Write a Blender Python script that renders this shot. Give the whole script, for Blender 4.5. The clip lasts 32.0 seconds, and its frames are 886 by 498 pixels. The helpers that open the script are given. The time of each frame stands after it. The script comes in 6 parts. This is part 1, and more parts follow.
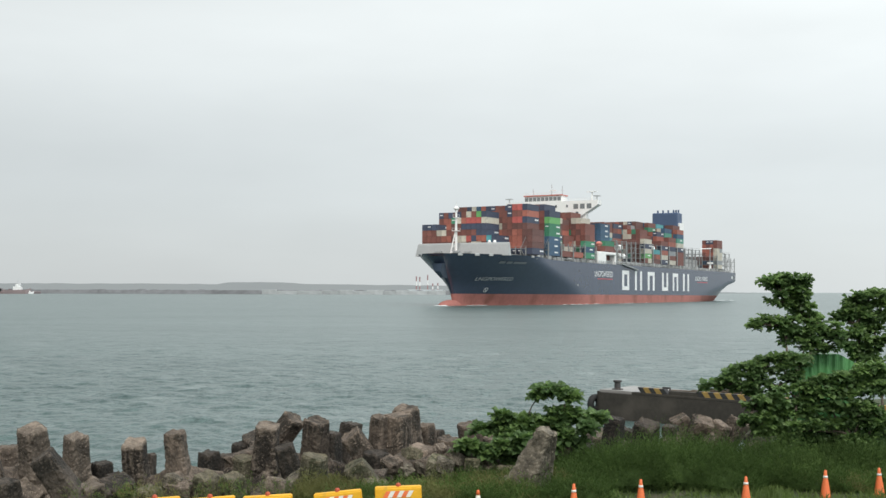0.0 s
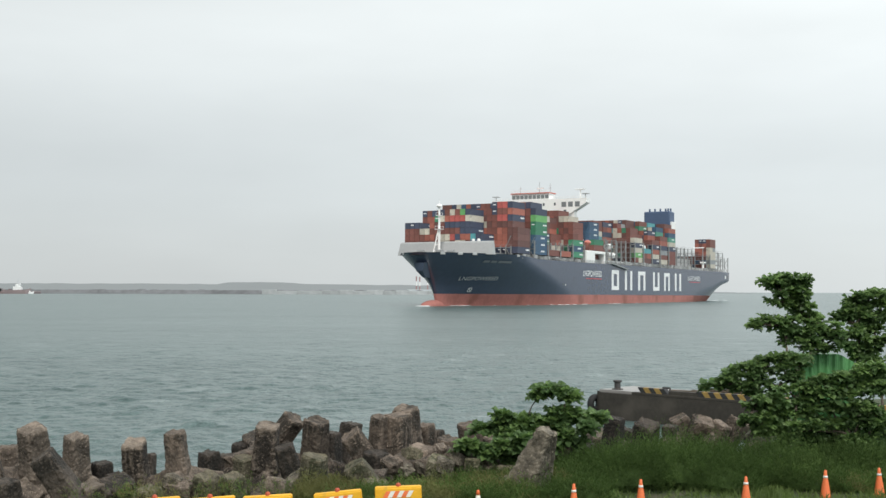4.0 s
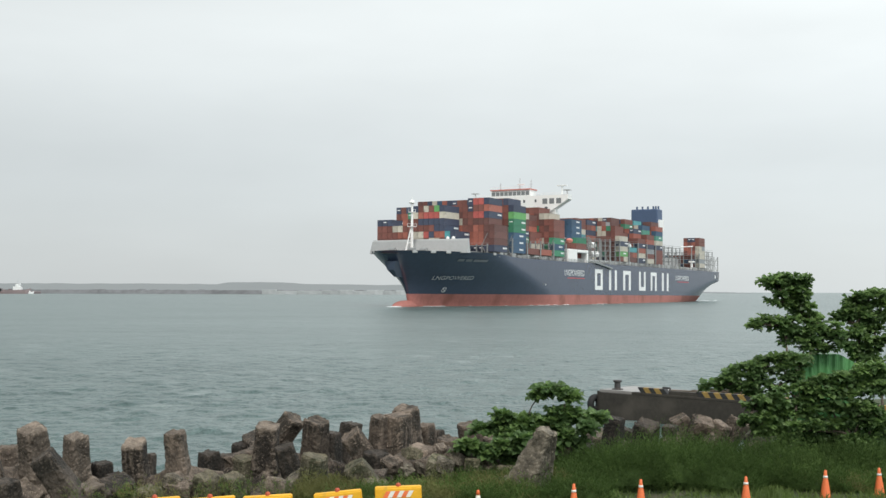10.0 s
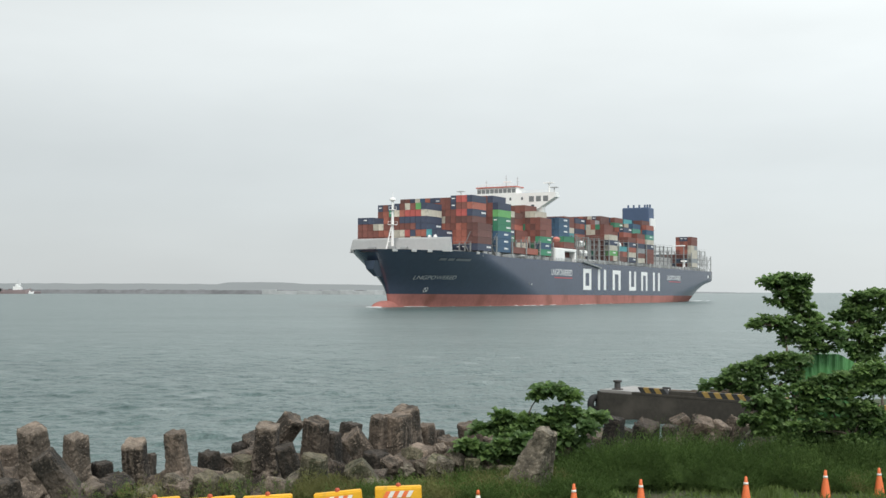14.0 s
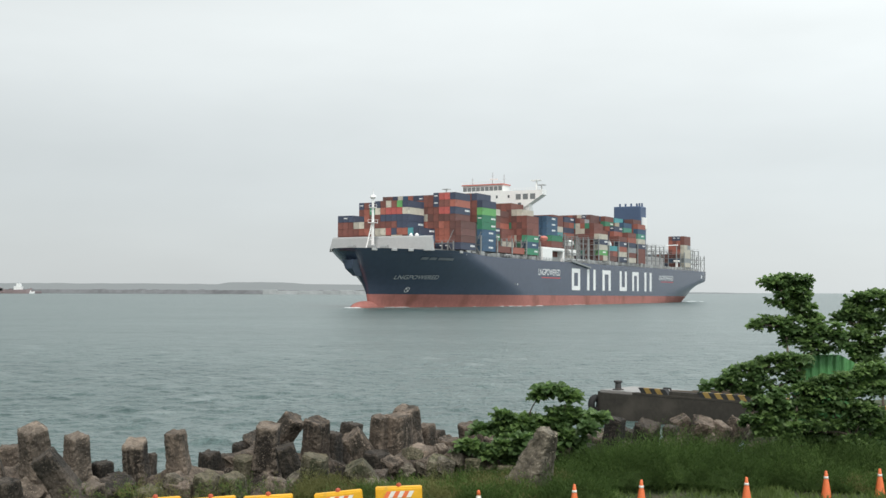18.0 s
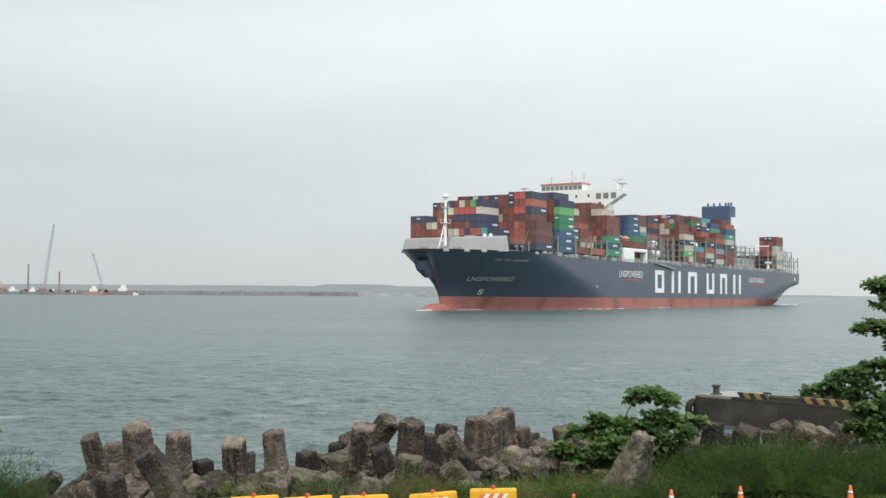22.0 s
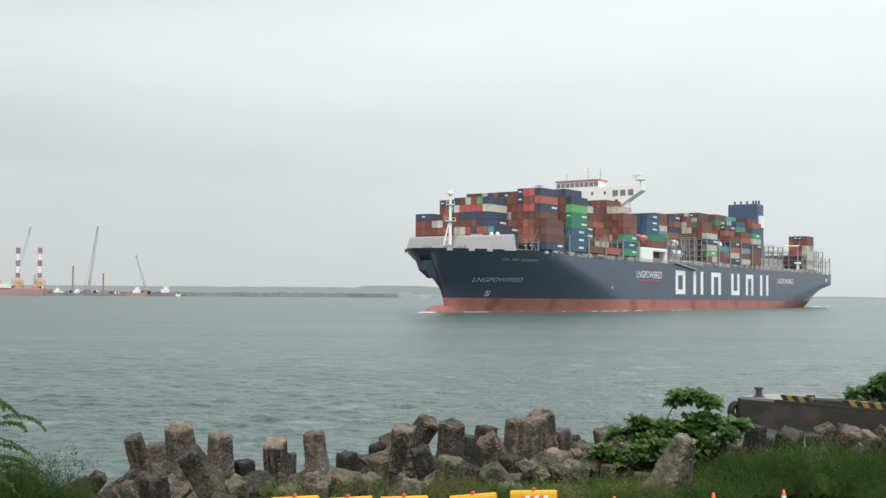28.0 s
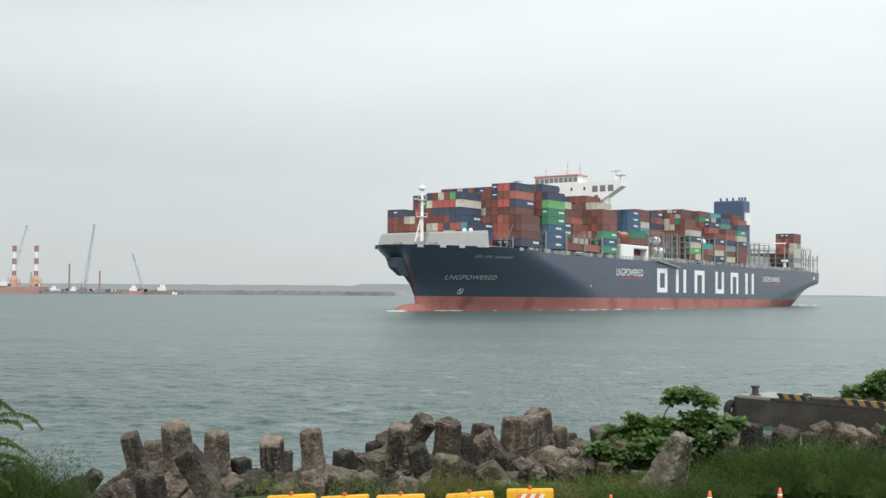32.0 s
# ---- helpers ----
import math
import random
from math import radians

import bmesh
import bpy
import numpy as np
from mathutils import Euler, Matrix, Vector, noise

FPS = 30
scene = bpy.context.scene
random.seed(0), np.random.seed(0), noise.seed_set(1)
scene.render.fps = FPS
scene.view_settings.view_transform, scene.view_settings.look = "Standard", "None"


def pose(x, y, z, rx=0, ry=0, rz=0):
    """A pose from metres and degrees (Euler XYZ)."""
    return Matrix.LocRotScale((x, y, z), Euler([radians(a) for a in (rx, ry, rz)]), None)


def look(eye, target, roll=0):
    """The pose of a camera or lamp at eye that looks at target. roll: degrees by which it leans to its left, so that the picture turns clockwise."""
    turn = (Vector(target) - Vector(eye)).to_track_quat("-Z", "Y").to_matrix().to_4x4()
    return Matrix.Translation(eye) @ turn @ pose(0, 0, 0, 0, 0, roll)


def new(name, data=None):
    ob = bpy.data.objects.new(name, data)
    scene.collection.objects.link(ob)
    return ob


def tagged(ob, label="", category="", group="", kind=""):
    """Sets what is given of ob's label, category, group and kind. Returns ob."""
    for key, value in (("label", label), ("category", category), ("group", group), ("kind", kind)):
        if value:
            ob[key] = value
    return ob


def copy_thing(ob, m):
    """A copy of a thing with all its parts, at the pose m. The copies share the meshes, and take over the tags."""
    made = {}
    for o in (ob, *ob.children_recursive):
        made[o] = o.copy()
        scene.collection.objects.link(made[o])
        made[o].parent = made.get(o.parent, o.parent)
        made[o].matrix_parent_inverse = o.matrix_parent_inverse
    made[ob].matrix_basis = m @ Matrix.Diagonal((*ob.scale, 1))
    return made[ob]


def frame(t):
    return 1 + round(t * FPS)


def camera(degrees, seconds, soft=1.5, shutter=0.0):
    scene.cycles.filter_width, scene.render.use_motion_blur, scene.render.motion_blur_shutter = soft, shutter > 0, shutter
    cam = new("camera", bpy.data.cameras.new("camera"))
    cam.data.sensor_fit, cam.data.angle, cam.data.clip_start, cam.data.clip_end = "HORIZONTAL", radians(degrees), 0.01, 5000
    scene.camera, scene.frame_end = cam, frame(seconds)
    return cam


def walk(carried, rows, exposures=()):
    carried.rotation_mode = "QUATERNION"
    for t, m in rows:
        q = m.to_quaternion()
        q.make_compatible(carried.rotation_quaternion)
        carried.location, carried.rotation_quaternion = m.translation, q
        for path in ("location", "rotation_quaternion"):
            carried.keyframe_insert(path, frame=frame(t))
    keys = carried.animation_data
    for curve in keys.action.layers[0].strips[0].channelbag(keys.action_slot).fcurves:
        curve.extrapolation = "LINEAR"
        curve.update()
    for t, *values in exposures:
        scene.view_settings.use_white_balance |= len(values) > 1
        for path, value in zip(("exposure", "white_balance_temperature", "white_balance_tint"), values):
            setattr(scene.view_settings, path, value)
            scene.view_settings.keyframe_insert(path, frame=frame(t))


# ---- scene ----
EYE = (0.0, 0.0, 6.36)


def aim(azimuth, rise, lean):
    """The camera's pose at EYE: degrees to the right of north, above the horizon, and leaning left."""
    return pose(*EYE, 90 + rise, 0, -azimuth) @ pose(0, 0, 0, 0, 0, lean)


cam = camera(42.576, 32.0, soft=1.5)
PATH = (
    (0, aim(0.000, 2.069, 0.187)),
    (17.5, aim(0.000, 2.069, 0.187)),
    (18, aim(-0.039, 2.079, 0.247)),
    (18.5, aim(-0.912, 2.076, 0.263)),
    (19, aim(-1.348, 2.047, 0.379)),
    (19.5, aim(-2.255, 2.050, 0.383)),
    (20, aim(-2.838, 2.057, 0.424)),
    (20.5, aim(-3.715, 2.095, 0.381)),
    (21, aim(-4.215, 2.134, 0.317)),
    (21.5, aim(-4.455, 2.165, 0.327)),
    (22, aim(-4.788, 2.168, 0.360)),
    (22.5, aim(-5.101, 2.181, 0.344)),
    (23, aim(-5.233, 2.201, 0.315)),
    (23.5, aim(-5.359, 2.209, 0.387)),
    (24, aim(-5.651, 2.198, 0.409)),
    (24.5, aim(-5.916, 2.192, 0.404)),
    (25, aim(-6.238, 2.200, 0.362)),
    (25.5, aim(-6.529, 2.214, 0.413)),
    (27.5, aim(-6.837, 2.225, 0.363)),
    (28, aim(-6.798, 2.229, 0.384)),
    (28.5, aim(-6.777, 2.251, 0.426)),
    (29, aim(-6.755, 2.260, 0.405)),
    (29.5, aim(-6.710, 2.266, 0.381)),
    (30, aim(-6.633, 2.286, 0.348)),
    (30.5, aim(-6.632, 2.297, 0.408)),
    (31, aim(-6.613, 2.274, 0.393)),
    (31.5, aim(-6.635, 2.219, 0.415)),
    (32, aim(-6.636, 2.144, 0.424)),
)
walk(cam, PATH, ((0, 0.02, 6530, 10.0), (17.5, 0.02, 6530, 10.0), (24, 0.055, 6530, 10.0), (32, 0.055, 6530, 10.0)))

# ---- sky and sun: a bright, hazy overcast ----
SUN_RISE, SUN_TURN = 50.0, 184.0
world = bpy.data.worlds.new("overcast")
scene.world = world
world.use_nodes = True
wn, wl = world.node_tree.nodes, world.node_tree.links
wn.clear()
w_out = wn.new("ShaderNodeOutputWorld")
w_sky = wn.new("ShaderNodeTexSky")
w_sky.sky_type, w_sky.sun_disc = "NISHITA", False
w_sky.sun_elevation, w_sky.sun_rotation = radians(SUN_RISE), radians(SUN_TURN)
w_coord = wn.new("ShaderNodeTexCoord")
w_sep = wn.new("ShaderNodeSeparateXYZ")
wl.new(w_coord.outputs["Generated"], w_sep.inputs[0])
w_ramp = wn.new("ShaderNodeValToRGB")
w_ramp.color_ramp.interpolation = "EASE"
for i, (at, c) in enumerate(((0.0, (0.575, 0.612, 0.618, 1)), (0.10, (0.64, 0.688, 0.700, 1)), (0.24, (0.80, 0.85, 0.855, 1)), (1.0, (0.80, 0.85, 0.87, 1)))):
    e = w_ramp.color_ramp.elements[i] if i < 2 else w_ramp.color_ramp.elements.new(at)
    e.position, e.color = at, c
wl.new(w_sep.outputs["Z"], w_ramp.inputs[0])
w_map = wn.new("ShaderNodeMapping")
w_map.inputs["Scale"].default_value = (1.6, 1.6, 5.5)
wl.new(w_coord.outputs["Generated"], w_map.inputs[0])
w_noise = wn.new("ShaderNodeTexNoise")
w_noise.inputs["Scale"].default_value, w_noise.inputs["Detail"].default_value = 2.2, 4.0
wl.new(w_map.outputs[0], w_noise.inputs["Vector"])
w_range = wn.new("ShaderNodeMapRange")
w_range.inputs["To Min"].default_value, w_range.inputs["To Max"].default_value = 0.955, 1.045
w_range.inputs["From Min"].default_value, w_range.inputs["From Max"].default_value = 0.3, 0.7
wl.new(w_noise.outputs["Fac"], w_range.inputs["Value"])
w_mul = wn.new("ShaderNodeVectorMath")
w_mul.operation = "SCALE"
w_side, w_both = wn.new("ShaderNodeMapRange"), wn.new("ShaderNodeMath")
w_side.inputs["From Min"].default_value, w_side.inputs["From Max"].default_value = -0.45, 0.45
w_side.inputs["To Min"].default_value, w_side.inputs["To Max"].default_value = 0.97, 1.20
w_both.operation = "MULTIPLY"
wl.new(w_sep.outputs["X"], w_side.inputs["Value"])
# unseen upper sky made uneven: brightens the water on the right, dims the left
w_high, w_side2, w_mixs = wn.new("ShaderNodeMapRange"), wn.new("ShaderNodeMapRange"), wn.new("ShaderNodeMix")
w_high.inputs["From Min"].default_value, w_high.inputs["From Max"].default_value = 0.22, 0.5
w_side2.inputs["From Min"].default_value, w_side2.inputs["From Max"].default_value = -0.45, 0.45
w_side2.inputs["To Min"].default_value, w_side2.inputs["To Max"].default_value = 0.12, 2.06
wl.new(w_sep.outputs["Z"], w_high.inputs["Value"]), wl.new(w_sep.outputs["X"], w_side2.inputs["Value"])
wl.new(w_high.outputs[0], w_mixs.inputs["Factor"]), wl.new(w_side.outputs[0], w_mixs.inputs["A"]), wl.new(w_side2.outputs[0], w_mixs.inputs["B"])
wl.new(w_range.outputs[0], w_both.inputs[0]), wl.new(w_mixs.outputs["Result"], w_both.inputs[1])
wl.new(w_ramp.outputs[0], w_mul.inputs[0]), wl.new(w_both.outputs[0], w_mul.inputs["Scale"])
w_bg, w_bg2, w_add = wn.new("ShaderNodeBackground"), wn.new("ShaderNodeBackground"), wn.new("ShaderNodeAddShader")
w_bg.inputs["Strength"].default_value, w_bg2.inputs["Strength"].default_value = 0.97, 0.004
wl.new(w_mul.outputs[0], w_bg.inputs["Color"]), wl.new(w_sky.outputs[0], w_bg2.inputs["Color"])
wl.new(w_bg.outputs[0], w_add.inputs[0]), wl.new(w_bg2.outputs[0], w_add.inputs[1]), wl.new(w_add.outputs[0], w_out.inputs[0])

sun_data = bpy.data.lights.new("sun", "SUN")
sun_data.energy, sun_data.angle, sun_data.color = 2.0, radians(16), (1.0, 0.97, 0.92)
sun = new("sun", sun_data)
sun.matrix_world = look((30 * math.sin(radians(SUN_TURN)), 30 * math.cos(radians(SUN_TURN)), 30 * math.tan(radians(SUN_RISE))), (0, 0, 0))


# ---- materials ----
def mat(name, color, rough=0.6, metal=0.0, vary=0.25, scale=2.0, fine=18.0, bump=0.0, dirt=None, dirt_at=0.58, spread=0.0, gloss=0.5, stretch=(1, 1, 1), sub=0.0):
    """A surface with two scales of variation, optional dirt patches, a fine relief, and a spread of tone from piece to piece."""
    m = bpy.data.materials.new(name)
    m.use_nodes = True
    n, l = m.node_tree.nodes, m.node_tree.links
    b = n["Principled BSDF"]
    b.inputs["Roughness"].default_value, b.inputs["Metallic"].default_value = rough, metal
    b.inputs["Specular IOR Level"].default_value = gloss
    tc, mp = n.new("ShaderNodeTexCoord"), n.new("ShaderNodeMapping")
    mp.inputs["Scale"].default_value = stretch
    l.new(tc.outputs["Object"], mp.inputs[0])
    big, small = n.new("ShaderNodeTexNoise"), n.new("ShaderNodeTexNoise")
    for t, s, d in ((big, scale, 3.0), (small, fine, 5.0)):
        t.inputs["Scale"].default_value, t.inputs["Detail"].default_value = s, d
        l.new(mp.outputs[0], t.inputs["Vector"])
    add = n.new("ShaderNodeMath")
    add.operation = "ADD"
    l.new(big.outputs["Fac"], add.inputs[0]), l.new(small.outputs["Fac"], add.inputs[1])
    tone = n.new("ShaderNodeMapRange")
    tone.inputs["From Min"].default_value, tone.inputs["From Max"].default_value = 0.65, 1.35
    tone.inputs["To Min"].default_value, tone.inputs["To Max"].default_value = 1 - vary, 1 + vary
    l.new(add.outputs[0], tone.inputs["Value"])
    value = tone.outputs[0]
    if spread:
        info, piece, mul = n.new("ShaderNodeObjectInfo"), n.new("ShaderNodeMapRange"), n.new("ShaderNodeMath")
        piece.inputs["To Min"].default_value, piece.inputs["To Max"].default_value = 1 - spread, 1 + spread
        mul.operation = "MULTIPLY"
        l.new(info.outputs["Random"], piece.inputs["Value"])
        l.new(piece.outputs[0], mul.inputs[0]), l.new(value, mul.inputs[1])
        value = mul.outputs[0]
    col = n.new("ShaderNodeVectorMath")
    col.operation = "SCALE"
    col.inputs[0].default_value = color
    l.new(value, col.inputs["Scale"])
    out = col.outputs[0]
    if dirt:
        spots, ramp, mix = n.new("ShaderNodeTexNoise"), n.new("ShaderNodeMapRange"), n.new("ShaderNodeMix")
        spots.inputs["Scale"].default_value, spots.inputs["Detail"].default_value = scale * 1.7, 6.0
        l.new(mp.outputs[0], spots.inputs["Vector"])
        ramp.inputs["From Min"].default_value, ramp.inputs["From Max"].default_value = dirt_at - 0.06, dirt_at + 0.1
        l.new(spots.outputs["Fac"], ramp.inputs["Value"])
        mix.data_type = "RGBA"
        l.new(ramp.outputs[0], mix.inputs["Factor"]), l.new(out, mix.inputs["A"])
        mix.inputs["B"].default_value = (*dirt, 1)
        out = mix.outputs["Result"]
    l.new(out, b.inputs["Base Color"])
    if sub:
        b.inputs["Transmission Weight"].default_value = 0.0
        tr, ms = n.new("ShaderNodeBsdfTranslucent"), n.new("ShaderNodeMixShader")
        l.new(out, tr.inputs["Color"])
        ms.inputs[0].default_value = sub
        l.new(b.outputs[0], ms.inputs[1]), l.new(tr.outputs[0], ms.inputs[2])
        l.new(ms.outputs[0], n["Material Output"].inputs["Surface"])
    if bump:
        bm_ = n.new("ShaderNodeBump")
        bm_.inputs["Strength"].default_value, bm_.inputs["Distance"].default_value = min(1, bump * 10), 0.05
        l.new(add.outputs[0], bm_.inputs["Height"]), l.new(bm_.outputs[0], b.inputs["Normal"])
    return m


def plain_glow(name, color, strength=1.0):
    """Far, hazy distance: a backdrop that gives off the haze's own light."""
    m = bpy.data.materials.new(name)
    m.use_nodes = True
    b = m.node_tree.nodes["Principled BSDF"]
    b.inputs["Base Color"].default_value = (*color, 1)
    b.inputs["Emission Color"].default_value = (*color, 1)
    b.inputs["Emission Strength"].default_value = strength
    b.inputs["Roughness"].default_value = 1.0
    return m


def water_material():
    m = bpy.data.materials.new("sea_water")
    m.use_nodes = True
    n, l = m.node_tree.nodes, m.node_tree.links
    b = n["Principled BSDF"]
    b.inputs["Roughness"].default_value = 0.28
    b.inputs["IOR"].default_value = 1.33
    tc = n.new("ShaderNodeTexCoord")
    heights = []
    for scale, sx, sy, detail, weight in ((0.03, 1.0, 1.6, 3.0, 1.4), (0.25, 1.0, 0.8, 4.0, 0.85), (2.4, 1.0, 0.5, 6.0, 0.40)):
        mp, t, k = n.new("ShaderNodeMapping"), n.new("ShaderNodeTexNoise"), n.new("ShaderNodeMath")
        mp.inputs["Scale"].default_value, mp.inputs["Rotation"].default_value = (sx, sy, 1), (0, 0, radians(7))
        l.new(tc.outputs["Object"], mp.inputs[0]), l.new(mp.outputs[0], t.inputs["Vector"])
        t.inputs["Scale"].default_value, t.inputs["Detail"].default_value = scale, detail
        k.operation = "MULTIPLY"
        k.inputs[1].default_value = weight
        l.new(t.outputs["Fac"], k.inputs[0])
        heights.append(k)
    a1, a2 = n.new("ShaderNodeMath"), n.new("ShaderNodeMath")
    l.new(heights[0].outputs[0], a1.inputs[0]), l.new(heights[1].outputs[0], a1.inputs[1])
    l.new(a1.outputs[0], a2.inputs[0]), l.new(heights[2].outputs[0], a2.inputs[1])
    bm_ = n.new("ShaderNodeBump")
    bm_.inputs["Strength"].default_value, bm_.inputs["Distance"].default_value = 1.0, 0.55
    l.new(a2.outputs[0], bm_.inputs["Height"]), l.new(bm_.outputs[0], b.inputs["Normal"])
    # silty green water; the sheen of slick and ruffled bands is put into colour
    band, mp, ramp = n.new("ShaderNodeTexNoise"), n.new("ShaderNodeMapping"), n.new("ShaderNodeValToRGB")
    mp.inputs["Scale"].default_value = (0.010, 0.030, 1)
    l.new(tc.outputs["Object"], mp.inputs[0]), l.new(mp.outputs[0], band.inputs["Vector"])
    band.inputs["Scale"].default_value, band.inputs["Detail"].default_value = 1.0, 5.0
    ramp.color_ramp.elements[0].position, ramp.color_ramp.elements[0].color = 0.36, (0.049, 0.090, 0.087, 1)
    ramp.color_ramp.elements[1].position, ramp.color_ramp.elements[1].color = 0.64, (0.112, 0.165, 0.158, 1)
    patch, mp2, both = n.new("ShaderNodeTexNoise"), n.new("ShaderNodeMapping"), n.new("ShaderNodeMix")
    mp2.inputs["Scale"].default_value = (0.32, 0.52, 1)
    l.new(tc.outputs["Object"], mp2.inputs[0]), l.new(mp2.outputs[0], patch.inputs["Vector"])
    patch.inputs["Scale"].default_value, patch.inputs["Detail"].default_value, patch.inputs["Roughness"].default_value = 1.0, 7.0, 0.65
    both.inputs["Factor"].default_value = 0.56
    l.new(band.outputs["Fac"], both.inputs["A"]), l.new(patch.outputs["Fac"], both.inputs["B"])
    l.new(both.outputs["Result"], ramp.inputs[0])
    fleck, mp3, cut, foam = n.new("ShaderNodeTexNoise"), n.new("ShaderNodeMapping"), n.new("ShaderNodeMapRange"), n.new("ShaderNodeMix")
    mp3.inputs["Scale"].default_value, mp3.inputs["Rotation"].default_value = (0.24, 0.46, 1), (0, 0, radians(-12))
    l.new(tc.outputs["Object"], mp3.inputs[0]), l.new(mp3.outputs[0], fleck.inputs["Vector"])
    fleck.inputs["Scale"].default_value, fleck.inputs["Detail"].default_value, fleck.inputs["Roughness"].default_value = 1.0, 6.0, 0.6
    cut.inputs["From Min"].default_value, cut.inputs["From Max"].default_value, cut.inputs["To Max"].default_value = 0.57, 0.72, 0.48
    l.new(fleck.outputs["Fac"], cut.inputs["Value"])
    foam.data_type = "RGBA"
    foam.inputs["B"].default_value = (0.40, 0.45, 0.44, 1)
    l.new(cut.outputs[0], foam.inputs["Factor"]), l.new(ramp.outputs[0], foam.inputs["A"])
    l.new(foam.outputs["Result"], b.inputs["Base Color"])
    return m


M = {}
M["water"] = water_material()
M["ground"] = mat("soil_and_grass", (0.050, 0.075, 0.026), 0.95, scale=0.6, fine=9, vary=0.4, bump=0.05, dirt=(0.085, 0.08, 0.05))


def concrete_material(name, pale, dark, dark_at, pale_tip=False):
    """Sea-worn concrete: pale faces, broad black patches, pale chips and pitted relief."""
    m = bpy.data.materials.new(name)
    m.use_nodes = True
    n, l = m.node_tree.nodes, m.node_tree.links
    b = n["Principled BSDF"]
    b.inputs["Roughness"].default_value = 0.9
    tc, info = n.new("ShaderNodeTexCoord"), n.new("ShaderNodeObjectInfo")
    shift = n.new("ShaderNodeVectorMath")
    shift.operation = "MULTIPLY_ADD"
    shift.inputs[1].default_value = (1, 1, 1)
    far = n.new("ShaderNodeVectorMath")
    far.operation = "SCALE"
    far.inputs[0].default_value = (31, 17, 23)
    l.new(info.outputs["Random"], far.inputs["Scale"])
    l.new(tc.outputs["Object"], shift.inputs[0]), l.new(far.outputs[0], shift.inputs[2])

    def clouds(scale, detail, rough=0.6):
        t = n.new("ShaderNodeTexNoise")
        t.inputs["Scale"].default_value, t.inputs["Detail"].default_value, t.inputs["Roughness"].default_value = scale, detail, rough
        l.new(shift.outputs[0], t.inputs["Vector"])
        return t.outputs["Fac"]

    def band(value, lo, hi, to0=0.0, to1=1.0):
        r = n.new("ShaderNodeMapRange")
        r.inputs["From Min"].default_value, r.inputs["From Max"].default_value = lo, hi
        r.inputs["To Min"].default_value, r.inputs["To Max"].default_value = to0, to1
        l.new(value, r.inputs["Value"])
        return r.outputs[0]

    def blend(fac, c0, c1):
        x = n.new("ShaderNodeMix")
        x.data_type = "RGBA"
        l.new(fac, x.inputs["Factor"])
        for key, c in (("A", c0), ("B", c1)):
            if isinstance(c, tuple):
                x.inputs[key].default_value = (*c, 1)
            else:
                l.new(c, x.inputs[key])
        return x.outputs["Result"]

    body = blend(band(clouds(5, 6, 0.68), 0.36, 0.64), tuple(0.62 * q for q in pale), tuple(1.35 * q for q in pale))
    wet = blend(band(clouds(0.85, 7, 0.6), dark_at - 0.03, dark_at + 0.05), body, dark)
    streak_map, streak = n.new("ShaderNodeMapping"), n.new("ShaderNodeTexNoise")
    streak_map.inputs["Scale"].default_value = (7, 7, 0.9)
    l.new(shift.outputs[0], streak_map.inputs[0]), l.new(streak_map.outputs[0], streak.inputs["Vector"])
    streak.inputs["Scale"].default_value, streak.inputs["Detail"].default_value = 1.0, 5.0
    wet = blend(band(streak.outputs["Fac"], 0.56, 0.72, 0.0, 0.65), wet, tuple(1.9 * q for q in pale))
    wet = blend(band(streak.outputs["Fac"], 0.42, 0.32, 0.0, 0.35), wet, dark)
    if pale_tip:
        # the end of the standing leg is pale, its shaft is darker
        part_z, tip_z = n.new("ShaderNodeSeparateXYZ"), n.new("ShaderNodeMath")
        l.new(tc.outputs["Object"], part_z.inputs[0])
        tip_z.operation = "ADD"
        l.new(part_z.outputs["Z"], tip_z.inputs[0]), l.new(band(clouds(5, 4), 0.3, 0.7, -0.14, 0.14), tip_z.inputs[1])
        wet = blend(band(tip_z.outputs[0], 1.50, 1.66), wet, tuple(1.35 * q for q in pale))
    chips = blend(band(clouds(17, 6, 0.78), 0.58, 0.63), wet, tuple(3.2 * q for q in pale))
    geo, torn = n.new("ShaderNodeNewGeometry"), n.new("ShaderNodeMath")
    torn.operation = "MULTIPLY"
    l.new(band(geo.outputs["Pointiness"], 0.51, 0.57, 0.0, 0.9), torn.inputs[0]), l.new(band(clouds(6, 5, 0.7), 0.40, 0.60), torn.inputs[1])
    chips = blend(torn.outputs[0], chips, tuple(2.6 * q for q in pale))
    tone = n.new("ShaderNodeVectorMath")
    tone.operation = "SCALE"
    l.new(chips, tone.inputs[0]), l.new(band(info.outputs["Random"], 0, 1, 0.66, 1.22), tone.inputs["Scale"])
    l.new(tone.outputs[0], b.inputs["Base Color"])
    pits, add, bump = n.new("ShaderNodeTexVoronoi"), n.new("ShaderNodeMath"), n.new("ShaderNodeBump")
    pits.inputs["Scale"].default_value = 9
    l.new(shift.outputs[0], pits.inputs["Vector"])
    l.new(pits.outputs["Distance"], add.inputs[0]), l.new(clouds(12, 8, 0.75), add.inputs[1])
    bump.inputs["Strength"].default_value, bump.inputs["Distance"].default_value = 0.9, 0.03
    l.new(add.outputs[0], bump.inputs["Height"]), l.new(bump.outputs[0], b.inputs["Normal"])
    return m


